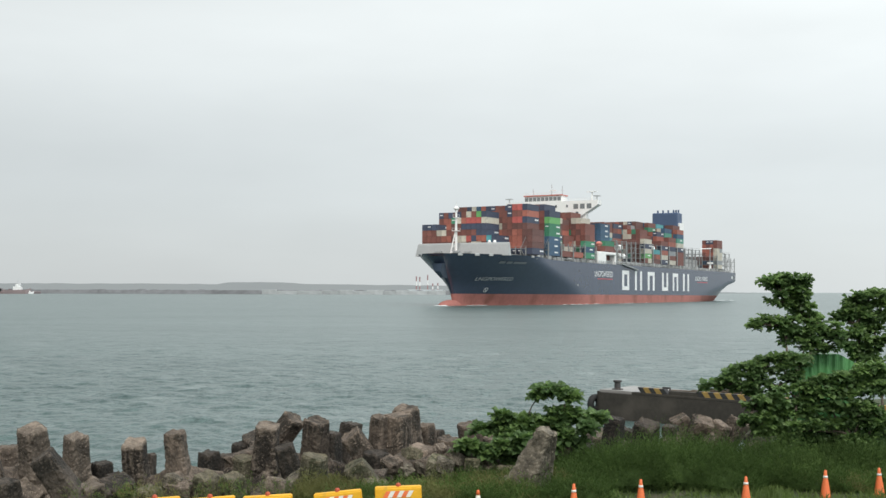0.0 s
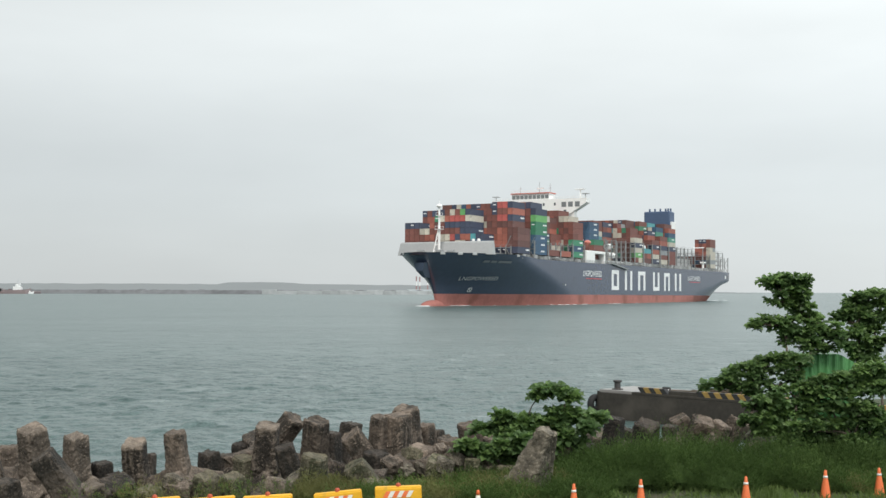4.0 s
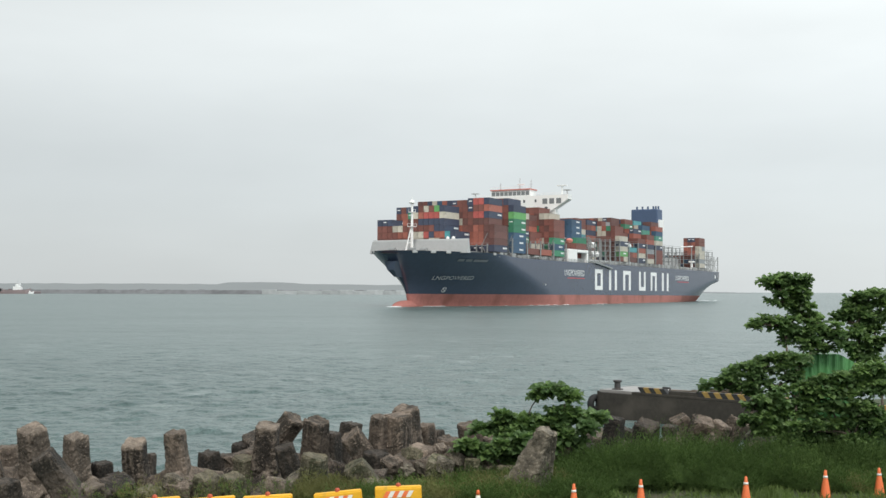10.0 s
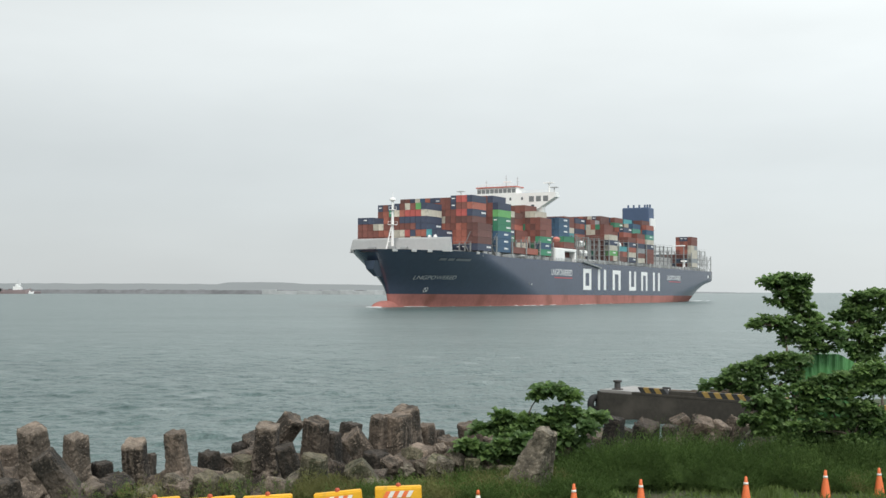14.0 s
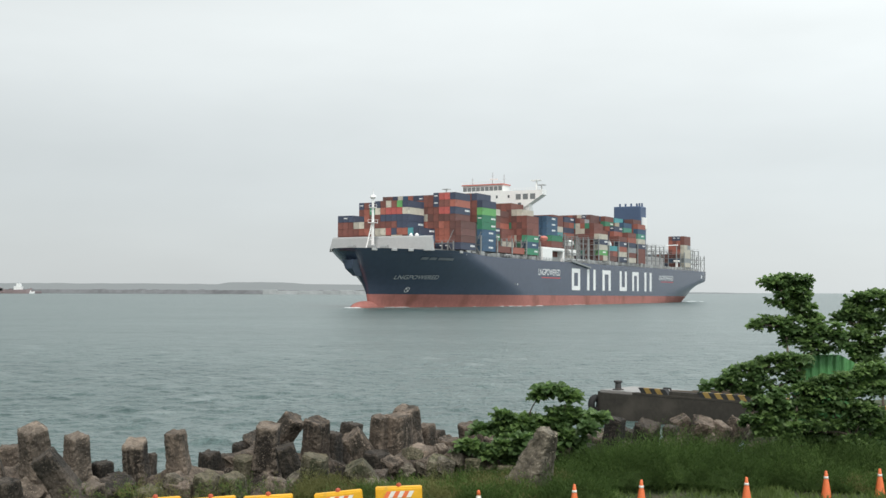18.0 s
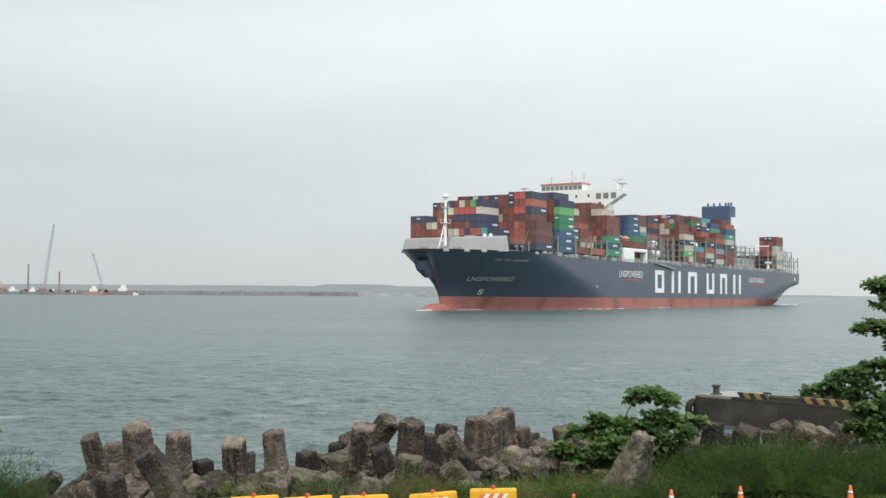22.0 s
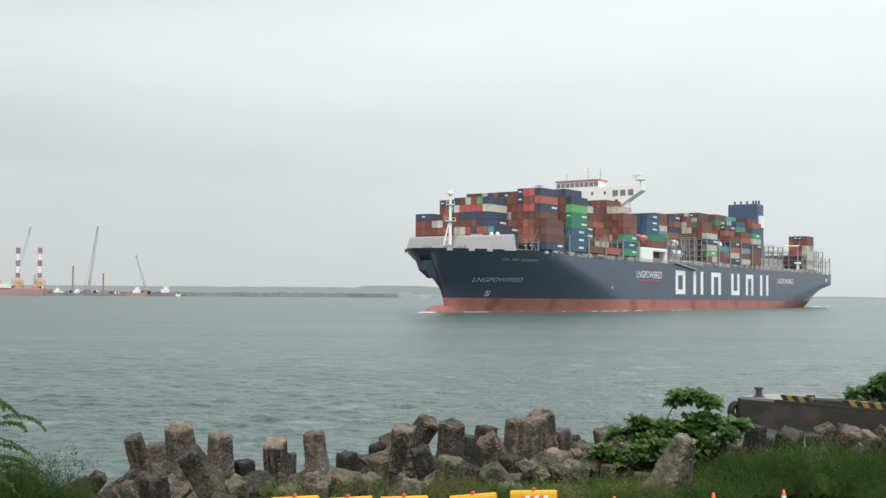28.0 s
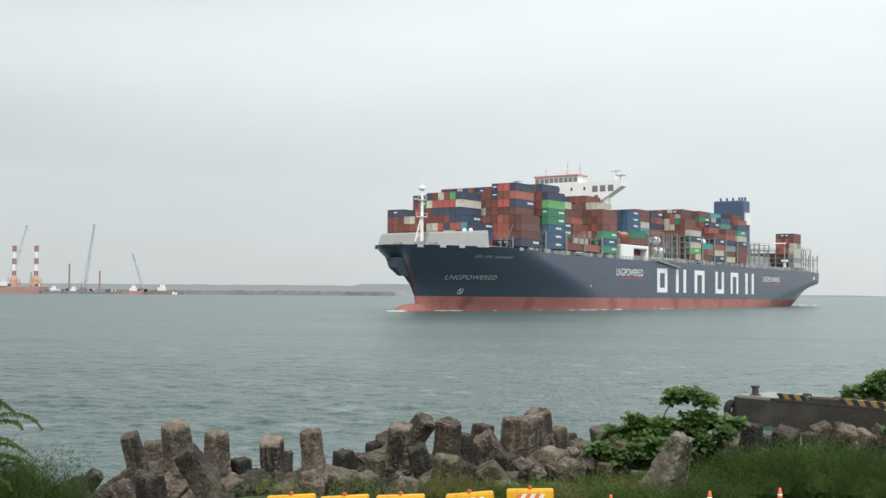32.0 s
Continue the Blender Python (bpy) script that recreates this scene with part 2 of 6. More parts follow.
M["concrete"] = concrete_material("weathered_concrete", (0.109, 0.086, 0.067), (0.031, 0.026, 0.020), 0.50)
M["concrete_pale"] = concrete_material("pale_lichened_concrete", (0.112, 0.098, 0.075), (0.030, 0.027, 0.017), 0.48)
M["concrete_darkened"] = concrete_material("black_shaft_concrete", (0.128, 0.104, 0.082), (0.026, 0.021, 0.017), 0.40, True)
M["concrete_beige"] = concrete_material("worn_beige_concrete", (0.112, 0.091, 0.072), (0.045, 0.037, 0.029), 0.52)
M["concrete_mossy"] = concrete_material("mossy_concrete", (0.094, 0.083, 0.056), (0.042, 0.046, 0.022), 0.48)
# dark copy: wet concrete, blackened further for the shade in the heap's gaps
M["concrete_wet_shade"] = concrete_material("wet_shade_concrete", (0.048, 0.039, 0.031), (0.015, 0.013, 0.010), 0.47)
M["quay"] = mat("quay_concrete", (0.044, 0.039, 0.032), 0.85, vary=0.3, scale=0.4, fine=5, bump=0.02, dirt=(0.075, 0.066, 0.054))
M["quay_top"] = mat("wet_quay_top", (0.30, 0.29, 0.275), 0.45, vary=0.2, scale=0.4, fine=5)
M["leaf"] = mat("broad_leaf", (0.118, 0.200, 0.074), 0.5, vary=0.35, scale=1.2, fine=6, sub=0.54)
M["leaf_light"] = mat("light_leaf", (0.190, 0.300, 0.096), 0.5, vary=0.3, scale=1.2, fine=6, sub=0.5)
M["weed"] = mat("weed_leaf", (0.060, 0.104, 0.027), 0.8, vary=0.3, scale=0.6, fine=2.2, sub=0.4, gloss=0.2)
M["weed_pale"] = mat("weed_pale_leaf", (0.104, 0.168, 0.046), 0.8, vary=0.3, scale=0.6, fine=2.2, sub=0.4, gloss=0.2)
M["weed_dry"] = mat("dry_weed_leaf", (0.168, 0.172, 0.066), 0.8, vary=0.3, scale=0.6, fine=2.2, sub=0.4, gloss=0.2)
M["grass"] = mat("grass_blade", (0.110, 0.165, 0.040), 0.7, vary=0.5, scale=0.5, fine=3, sub=0.3)
M["bark"] = mat("bark", (0.10, 0.08, 0.06), 0.9, vary=0.4, scale=6, fine=30, bump=0.05)
M["yellow"] = mat("yellow_plastic", (0.80, 0.43, 0.020), 0.5, vary=0.12, scale=3, fine=20, dirt=(0.45, 0.27, 0.06), dirt_at=0.66)
M["orange"] = mat("orange_plastic", (0.80, 0.185, 0.06), 0.5, vary=0.12, scale=5, fine=30)
M["cream"] = mat("faded_cream_plastic", (0.74, 0.66, 0.48), 0.5, vary=0.12, scale=5, fine=30)
M["white_band"] = mat("reflective_white", (0.80, 0.79, 0.74), 0.35, vary=0.08, scale=6)
M["red_lamp"] = mat("red_lamp_plastic", (0.46, 0.085, 0.035), 0.5, vary=0.1)
M["rubber"] = mat("black_rubber", (0.022, 0.022, 0.022), 0.8, vary=0.3, scale=4)
M["iron"] = mat("painted_iron", (0.05, 0.05, 0.05), 0.6, vary=0.3, scale=4, dirt=(0.075, 0.055, 0.045))
M["stripe_yellow"] = mat("kerb_yellow", (0.33, 0.215, 0.06), 0.7, vary=0.25, scale=3)
M["stripe_black"] = mat("kerb_black", (0.03, 0.03, 0.03), 0.7, vary=0.25, scale=3)
M["green_sheet"] = mat("green_sheet_metal", (0.100, 0.285, 0.104), 0.5, vary=0.12, scale=1.5, fine=8)
# ship
M["hull"] = mat("navy_hull_paint", (0.050, 0.068, 0.112), 0.24, vary=0.09, scale=0.05, fine=0.5, dirt=(0.052, 0.068, 0.108), dirt_at=0.66, stretch=(1, 1, 1), gloss=1.0)
M["boot"] = mat("red_antifouling", (0.42, 0.172, 0.146), 0.65, vary=0.16, scale=0.07, fine=0.9, dirt=(0.27, 0.11, 0.085), stretch=(1, 1, 0.5), gloss=0.3)
M["ship_white"] = mat("ship_white_paint", (0.90, 0.90, 0.88), 0.5, vary=0.05, scale=0.1, fine=1.0)
M["ship_grey"] = mat("ship_grey_paint", (0.42, 0.43, 0.43), 0.55, vary=0.08, scale=0.1, fine=1.0)
M["deck"] = mat("deck_paint", (0.20, 0.13, 0.11), 0.7, vary=0.15, scale=0.1, fine=1.0)
M["lash"] = mat("galvanised_grey", (0.29, 0.305, 0.305), 0.6, vary=0.15, scale=0.2, fine=2.0)
M["lettering"] = mat("white_lettering", (0.88, 0.89, 0.88), 0.5, vary=0.05, scale=0.2)
M["lettering_dull"] = mat("dulled_white_lettering", (0.60, 0.61, 0.62), 0.5, vary=0.1, scale=0.2)
M["lettering_faint"] = mat("faded_grey_lettering", (0.23, 0.24, 0.26), 0.5, vary=0.1, scale=0.2)
M["red_line"] = mat("red_lettering", (0.50, 0.06, 0.07), 0.5, vary=0.05, scale=0.2)
# blue lifted for the haze towards the ship's far end
M["funnel_blue"] = mat("funnel_blue_paint", (0.075, 0.115, 0.200), 0.5, vary=0.08, scale=0.1, fine=1.0)
M["glass_dark"] = mat("dark_window", (0.10, 0.11, 0.12), 0.2, vary=0.05)
M["glass_grey"] = mat("grey_window", (0.20, 0.215, 0.22), 0.25, vary=0.1)
M["bridge_red"] = mat("orange_red_trim", (0.62, 0.17, 0.13), 0.5, vary=0.05)
M["lifeboat"] = mat("lifeboat_orange", (0.60, 0.19, 0.14), 0.45, vary=0.05)
M["foam"] = mat("foam", (0.80, 0.84, 0.84), 0.9, vary=0.15, scale=0.5)
# reds are dulled and navy lifted, so these paints hold some haze
BOX = dict(
    r=(0.215, 0.086, 0.070), o=(0.37, 0.130, 0.095), n=(0.066, 0.081, 0.126), w=(0.60, 0.56, 0.47), g=(0.06, 0.24, 0.14),
    l=(0.16, 0.42, 0.15), b=(0.058, 0.118, 0.195), t=(0.10, 0.34, 0.37), k=(0.46, 0.112, 0.098), y=(0.32, 0.34, 0.35), m=(0.165, 0.080, 0.070), e=(0.10, 0.32, 0.24))
for key, c in BOX.items():
    M["box_" + key] = mat("container_paint_" + key, c, 0.6, vary=0.16, scale=0.25, fine=2.2, dirt=tuple(0.6 * q + 0.02 for q in c), dirt_at=0.64, spread=0.18)
# the far side, its colours paled and greyed to carry the haze
M["far_rubble"] = mat("far_breakwater", (0.156, 0.162, 0.168), 0.95, vary=0.3, scale=0.03, fine=0.16)
M["far_block"] = mat("far_caisson", (0.39, 0.405, 0.41), 0.9, vary=0.22, scale=0.03, fine=0.3, spread=0.14)
# haze is put into the land's colour and its glow
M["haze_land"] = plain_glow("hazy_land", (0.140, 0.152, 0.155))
# machinery paints are lightened and desaturated, the haze standing in their colour
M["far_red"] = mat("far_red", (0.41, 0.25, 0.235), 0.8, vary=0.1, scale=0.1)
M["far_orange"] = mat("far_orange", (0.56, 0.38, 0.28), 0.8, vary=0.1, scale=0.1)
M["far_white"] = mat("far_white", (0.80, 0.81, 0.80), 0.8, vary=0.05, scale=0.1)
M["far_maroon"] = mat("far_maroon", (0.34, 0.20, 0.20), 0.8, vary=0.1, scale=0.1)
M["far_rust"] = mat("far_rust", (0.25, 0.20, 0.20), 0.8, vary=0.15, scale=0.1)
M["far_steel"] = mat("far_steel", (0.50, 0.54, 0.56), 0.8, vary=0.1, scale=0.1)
# paler copy of the steel, for one crane deeper in haze
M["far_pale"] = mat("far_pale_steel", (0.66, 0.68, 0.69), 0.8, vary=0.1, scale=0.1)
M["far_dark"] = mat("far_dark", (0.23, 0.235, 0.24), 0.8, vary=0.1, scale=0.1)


# ---- making ----
def mesh_ob(name, bm, material, smooth=False):
    me = bpy.data.meshes.new(name)
    bm.to_mesh(me)
    bm.free()
    for m in material if isinstance(material, (list, tuple)) else [material]:
        me.materials.append(m)
    if smooth:
        for p in me.polygons:
            p.use_smooth = True
    return new(name, me)


def part(name, bm, material, parent, label="", smooth=False):
    ob = mesh_ob(name, bm, material, smooth)
    ob.parent = parent
    return tagged(ob, label) if label else ob


def empty(name, m=None):
    ob = new(name)
    ob.empty_display_size = 0.2
    if m is not None:
        ob.matrix_basis = m
    return ob


def box(bm, x0, x1, y0, y1, z0, z1, slot=0, m=None):
    vs = [bm.verts.new((x, y, z)) for z in (z0, z1) for x, y in ((x0, y0), (x1, y0), (x1, y1), (x0, y1))]
    if m is not None:
        for v in vs:
            v.co = m @ v.co
    for q in ((3, 2, 1, 0), (4, 5, 6, 7), (0, 1, 5, 4), (1, 2, 6, 5), (2, 3, 7, 6), (3, 0, 4, 7)):
        f = bm.faces.new([vs[i] for i in q])
        f.material_index = slot
    return vs


def tube(bm, a, b, r0, r1=None, n=8, slot=0, cap=True):
    """A tapered round bar from a to b."""
    a, b = Vector(a), Vector(b)
    r1 = r0 if r1 is None else r1
    q = (b - a).to_track_quat("Z", "Y")
    rings = []
    for c, r in ((a, r0), (b, r1)):
        rings.append([bm.verts.new(c + q @ Vector((r * math.cos(2 * math.pi * i / n), r * math.sin(2 * math.pi * i / n), 0))) for i in range(n)])
    for i in range(n):
        f = bm.faces.new((rings[0][i], rings[0][(i + 1) % n], rings[1][(i + 1) % n], rings[1][i]))
        f.material_index = slot
    if cap:
        bm.faces.new(rings[0][::-1]).material_index = slot
        bm.faces.new(rings[1]).material_index = slot


def lathe(bm, profile, n=16, slots=None, centre=(0, 0, 0)):
    """Turn a profile of (radius, height) round the z axis."""
    rings = [[bm.verts.new((centre[0] + r * math.cos(2 * math.pi * i / n), centre[1] + r * math.sin(2 * math.pi * i / n), centre[2] + z)) for i in range(n)] for r, z in profile]
    for k in range(len(rings) - 1):
        for i in range(n):
            f = bm.faces.new((rings[k][i], rings[k][(i + 1) % n], rings[k + 1][(i + 1) % n], rings[k + 1][i]))
            f.material_index = slots[k] if slots else 0
    bm.faces.new(rings[0][::-1])
    bm.faces.new(rings[-1])


def bevel(bm, width, segments=1):
    bmesh.ops.bevel(bm, geom=list(bm.edges), offset=width, segments=segments, affect="EDGES", profile=0.5)


def grid_mesh(name, xs, ys, height, material):
    """One sheet over the lines xs and ys, at height(x, y)."""
    verts = [(x, y, height(x, y)) for y in ys for x in xs]
    w = len(xs)
    faces = [(j * w + i, j * w + i + 1, (j + 1) * w + i + 1, (j + 1) * w + i) for j in range(len(ys) - 1) for i in range(w - 1)]
    me = bpy.data.meshes.new(name)
    me.from_pydata(verts, [], faces)
    me.materials.append(material)
    for p in me.polygons:
        p.use_smooth = True
    return new(name, me)


# ---- ground and water ----
def step(a, b, x):
    t = min(1, max(0, (x - a) / (b - a)))
    return t * t * (3 - 2 * t)


LAND, SEA = 1.2, -0.25


def shore(x):
    """How far out the bank ends."""
    return 33.0 + 24.0 * step(9.0, 17.0, x) + 1.2 * math.sin(x * 0.31) + 2.0 * step(2.0, 5.0, x) - 6.5 * (1 - step(-12.0, -7.5, x))


def ground_z(x, y):
    s = shore(x)
    z = LAND * (1 - step(s - 5, s + 4, y)) - 4.0 * step(s - 1, s + 16, y)
    if y < s + 8 and abs(x) < 60:
        z += 0.10 * noise.noise((x * 0.5, y * 0.5, 0)) + 0.05 * noise.noise((x * 1.7, y * 1.7, 4))
    return z


def lines(near0, near1, pitch, far):
    core = [near0 + i * pitch for i in range(int((near1 - near0) / pitch) + 1)]
    out, d = [], pitch
    at = near1
    while at < far:
        d *= 1.5
        at = min(far, at + d)
        out.append(at)
    return core, out


core_x, out_x = lines(-30.0, 30.0, 0.75, 4900.0)
core_y, out_y = lines(15.0, 66.0, 0.75, 4900.0)
xs = [-v for v in reversed(out_x)] + core_x + out_x
ys = [30.0 - v for v in reversed(out_y)] + core_y + out_y
ground = tagged(grid_mesh("ground", xs, sorted(set(ys)), ground_z, M["ground"]), "grassy earth bank sloping down to the sea", kind="structure")


def sea_sheet():
    """One sheet from the bank to the horizon, finer near the bank, raised into a short choppy swell."""
    turn = [radians(a) for a in (-84, -78, -70, -60, -52, -46, -41, -37)] + [radians(-34 + 68 * i / 520) for i in range(521)] + [radians(a) for a in (37, 41, 46, 52, 60, 70, 78, 84)]
    rows, y = [], 26.0
    while y < 4950:
        rows.append(y)
        y += max(0.2, 0.00005 * y * y) if y < 500 else y * 0.10
    rows.append(4950.0)
    yy, tt = np.meshgrid(np.array(rows), np.tan(np.array(turn)), indexing="ij")
    xx = yy * tt
    zz = np.zeros_like(xx)
    rs = np.random.RandomState(4)
    for k in range(64):
        length = 0.5 * (3.2 / 0.5) ** rs.rand()
        way = radians(255) + rs.normal() * 0.9
        height = 0.0036 * length ** 0.8
        fade = np.clip(1.6 - 0.00005 * yy * yy * 2.2 / length, 0, 1)
        zz += fade * height * np.sin((xx * np.cos(way) + yy * np.sin(way)) * 2 * np.pi / length + rs.rand() * 6.283)
    zz = zz + 0.35 * np.abs(zz) * np.sign(zz) * (zz > 0)
    n, w = xx.shape
    verts = np.stack([xx, yy, zz], -1).reshape(-1, 3)
    i = np.arange(n * w).reshape(n, w)
    quads = np.stack([i[:-1, :-1], i[:-1, 1:], i[1:, 1:], i[1:, :-1]], -1).reshape(-1, 4)
    me = bpy.data.meshes.new("water")
    me.from_pydata(verts.tolist(), [], quads.tolist())
    me.polygons.foreach_set("use_smooth", [True] * len(me.polygons))
    me.materials.append(M["water"])
    return new("water", me)


water = tagged(sea_sheet(), "grey-green choppy sea water", kind="structure")

# ---- the container ship: x forward, y to port, z up from the waterline; s is metres aft of the bow ----
BEAM, LENGTH, DECK = 25.5, 366.0, 20.4
ship = tagged(empty("container_ship"), "loaded navy-blue container ship with red underwater paint", "ship")


def sx(s):
    return 183.0 - s


def lerp(table, v):
    for (a, p), (b, q) in zip(table, table[1:]):
        if v <= b:
            return p + (q - p) * max(0, (v - a) / (b - a))
    return table[-1][1]


STEM = ((-2.0, 17.5), (0.0, 17.2), (4.9, 16.3), (8.4, 14.7), (11.1, 12.3), (16.0, 6.8), (19.0, 3.9), (22.0, 1.2))
TAIL = ((-2.0, 337.0), (0.0, 345.0), (4.0, 356.5), (8.0, 364.0), (10.0, 366.0), (15.0, 366.0), (22.0, 366.0))


def half_breadth(s, z):
    up = min(1, max(0, z / 21.0))
    q = min(1, max(0, (s - lerp(STEM, z)) / (90 - 46 * up ** 1.2)))
    b = BEAM * (1 - (1 - q) ** 1.5) ** (0.94 - 0.38 * up)
    start = 262 + 100 * min(1, up * 1.45)
    if s > start:
        b *= 1 - (0.62 - 0.5 * up) * min(1, (s - start) / max(22, 366 - start)) ** 1.7
    return b


def deck_z(s):
    return DECK + 1.3 * (1 - step(40, 70, s))


STATIONS = [0, .004, .01, .018, .028, .04, .055, .07, .085, .1, .112, .124, .136, .148, .16, .175, .19, .205, .22, .235, .25, .265, .28, .3, .32, .36, .4, .5, .6, .68, .74, .78, .82, .85, .88, .905, .93, .95, .97, .985, 1]


def hull_strip(levels):
    bm = bmesh.new()
    for side in (1, -1):
        rings = []
        for k in levels:
            ring = []
            for u in STATIONS:
                z = k if k < 100 else None
                zz = z if z is not None else 21.0
                s = lerp(STEM, zz) + (lerp(TAIL, zz) - lerp(STEM, zz)) * u
                if z is None:
                    zz = deck_z(s)
                    s = lerp(STEM, zz) + (lerp(TAIL, zz) - lerp(STEM, zz)) * u
                ring.append(bm.verts.new((sx(s), side * half_breadth(s, zz), zz)))
            rings.append(ring)
        for a, b in zip(rings, rings[1:]):
            for i in range(len(STATIONS) - 1):
                q = (a[i], a[i + 1], b[i + 1], b[i])
                bm.faces.new(q if side < 0 else q[::-1])
    # transom
    bm.verts.ensure_lookup_table()
    n, w = len(levels), len(STATIONS)
    for k in range(n - 1):
        p0, p1 = bm.verts[k * w + w - 1], bm.verts[(k + 1) * w + w - 1]
        s0, s1 = bm.verts[(n + k) * w + w - 1], bm.verts[(n + k + 1) * w + w - 1]
        bm.faces.new((p0, p1, s1, s0))
    bmesh.ops.remove_doubles(bm, verts=list(bm.verts), dist=0.01)
    return bm


part("hull", hull_strip([4.9, 5.8, 6.8, 7.8, 8.8, 10, 11, 12, 13, 14, 15, 16, 17, 18, 19, 100]), M["hull"], ship, "navy-blue painted steel hull", smooth=True)
part("boot_topping", hull_strip([-2, 0, 1.5, 3, 4.9]), M["boot"], ship, "faded red antifouling paint", smooth=True)
# bulbous bow just breaking the surface
bm = bmesh.new()
bmesh.ops.create_uvsphere(bm, u_segments=16, v_segments=10, radius=1.0)
for v in bm.verts:
    v.co = (sx(15.5) + v.co.x * 9.5, v.co.y * 3.0, -0.7 + v.co.z * 3.0)
part("bulbous_bow", bm, M["boot"], ship, "red bulb at the waterline", smooth=True)
# deck plate
bm = bmesh.new()
prev = None
for i in range(75):
    s = -0.6 + (365.6 + 0.6) * i / 74
    z = deck_z(s) - 1.1
    b = max(0.05, half_breadth(s, z) - 0.15)
    row = (bm.verts.new((sx(s), b, z)), bm.verts.new((sx(s), -b, z)))
    if prev:
        bm.faces.new((prev[0], prev[1], row[1], row[0]))
    prev = row
part("deck", bm, M["deck"], ship)
# anchor recess at the stem
bm = bmesh.new()
pts = [(3.8, 17.5), (4.3, 14.2), (8.2, 11.5), (12.5, 11.5), (10.5, 18.0)]
ring = [[bm.verts.new((sx(s), side * (0.7 + 2.0 * (z - 11.6) / 6.4), z)) for s, z in pts] for side in (-1, 1)]
bm.faces.new(ring[0]), bm.faces.new(ring[1][::-1])
for i in range(len(pts)):
    j = (i + 1) % len(pts)
    bm.faces.new((ring[0][j], ring[0][i], ring[1][i], ring[1][j]))
bmesh.ops.recalc_face_normals(bm, faces=list(bm.faces))
part("anchor_bolster", bm, M["hull"], ship)


# forecastle breakwater: a sloping grey wall from side to side
bm = bmesh.new()
top = []
for y in (-23.0, -12, 0, 12, 23.0):
    s = 26.5 - 1.5 * (1 - abs(y) / 23)
    top.append([bm.verts.new((sx(s - 2.0), y * 1.005, 21.3)), bm.verts.new((sx(s - 0.5), y * 0.985, 26.4)), bm.verts.new((sx(s + 0.1), y * 0.975, 27.0)), bm.verts.new((sx(s + 0.6), y * 0.975, 27.0)), bm.verts.new((sx(s + 0.6), y * 1.005, 21.3))])
for a, b in zip(top, top[1:]):
    for i in range(5):
        j = (i + 1) % 5
        bm.faces.new((a[i], b[i], b[j], a[j]))
bm.faces.new(top[0]), bm.faces.new(top[-1][::-1])
bmesh.ops.recalc_face_normals(bm, faces=list(bm.faces))
part("breakwater", bm, M["ship_grey"], ship, "pale grey sloping breakwater wall")

# foremast: a column with one raking leg, small platforms and a lamp head
bm = bmesh.new()
tube(bm, (sx(20.2), 0, 20.2), (sx(20.2), 0, 41.6), 0.66, 0.40, 12)
tube(bm, (sx(17.4), -1.6, 20.2), (sx(19.9), -0.3, 31.5), 0.28, 0.24)
for z in (22.6, 25.0, 27.4):
    k = (z - 20.2) / 11.3
    tube(bm, (sx(17.4 + 2.5 * k), -1.6 + 1.3 * k, z), (sx(20.0), 0, z + 0.8), 0.12)
for z, w in ((31.8, 1.35), (37.6, 1.05)):
    box(bm, sx(20.2) - w, sx(20.2) + w, -w, w, z, z + 0.25)
    for dx, dy in ((w, w), (w, -w), (-w, w), (-w, -w)):
        tube(bm, (sx(20.2) + dx * 0.96, dy * 0.96, z + 0.2), (sx(20.2) + dx * 0.96, dy * 0.96, z + 1.3), 0.06, 0.06, 5)
    for dx in (w, -w):
        tube(bm, (sx(20.2) + dx * 0.96, -w, z + 1.3), (sx(20.2) + dx * 0.96, w, z + 1.3), 0.06, 0.06, 5)
tube(bm, (sx(20.2), 0, 41.6), (sx(20.2), 0, 44.6), 0.13, 0.08)
lathe(bm, ((0.5, 40.9), (1.25, 41.5), (1.25, 41.8), (0.7, 42.4), (0.2, 42.7)), 12, centre=(sx(20.2), 0, 0))
part("foremast", bm, M["ship_white"], ship, "white foremast with a raking leg")

# mooring fairleads, winches and rails on the forecastle
for s, side in ((7, 1), (13, 1), (19, 1), (44, 1), (7, -1), (13, -1)):
    bm = bmesh.new()
    b = half_breadth(s, 21.4)
    box(bm, -1.1, 1.1, -0.25, 0.25, -0.1, 0.9, 0, Matrix.Translation((sx(s), side * (b - 0.1), 20.9)) @ Matrix.Rotation(radians(-side * 32 * (1 - step(10, 44, s))), 4, "Z"))
    bevel(bm, 0.12)
    part("fairlead", bm, M["ship_grey"], ship)
for s, y in ((12, 5), (12, -4), (16, 8)):
    bm = bmesh.new()
    tube(bm, (sx(s), y - 1.5, 22.2), (sx(s), y + 1.5, 22.2), 0.9, 0.9, 12)
    box(bm, sx(s) - 1.3, sx(s) + 1.3, y - 1.9, y + 1.9, 20.2, 21.3)
    part("mooring_winch", bm, M["lash"], ship)
for s, y in ((29.0, 11.6), (29.0, 14.2)):
    bm = bmesh.new()
    lathe(bm, ((0.7, 0), (0.8, 0.6), (0.68, 1.3), (0.36, 1.7), (0.05, 1.8)), 14, centre=(sx(s), y, 26.4))
    part("vent_cowl", bm, M["ship_white"], ship, "white domed vent cowl", smooth=True)

# hatch coaming band under the boxes
bm = bmesh.new()
for s0, s1, w in ((33, 48, 18.0), (48.2, 116, 22.0), (128, 288, 23.5), (318, 345, 23.5)):
    box(bm, sx(s1), sx(s0), -w, w, 19.0, 22.4)
part("hatch_coaming", bm, M["lash"], ship)


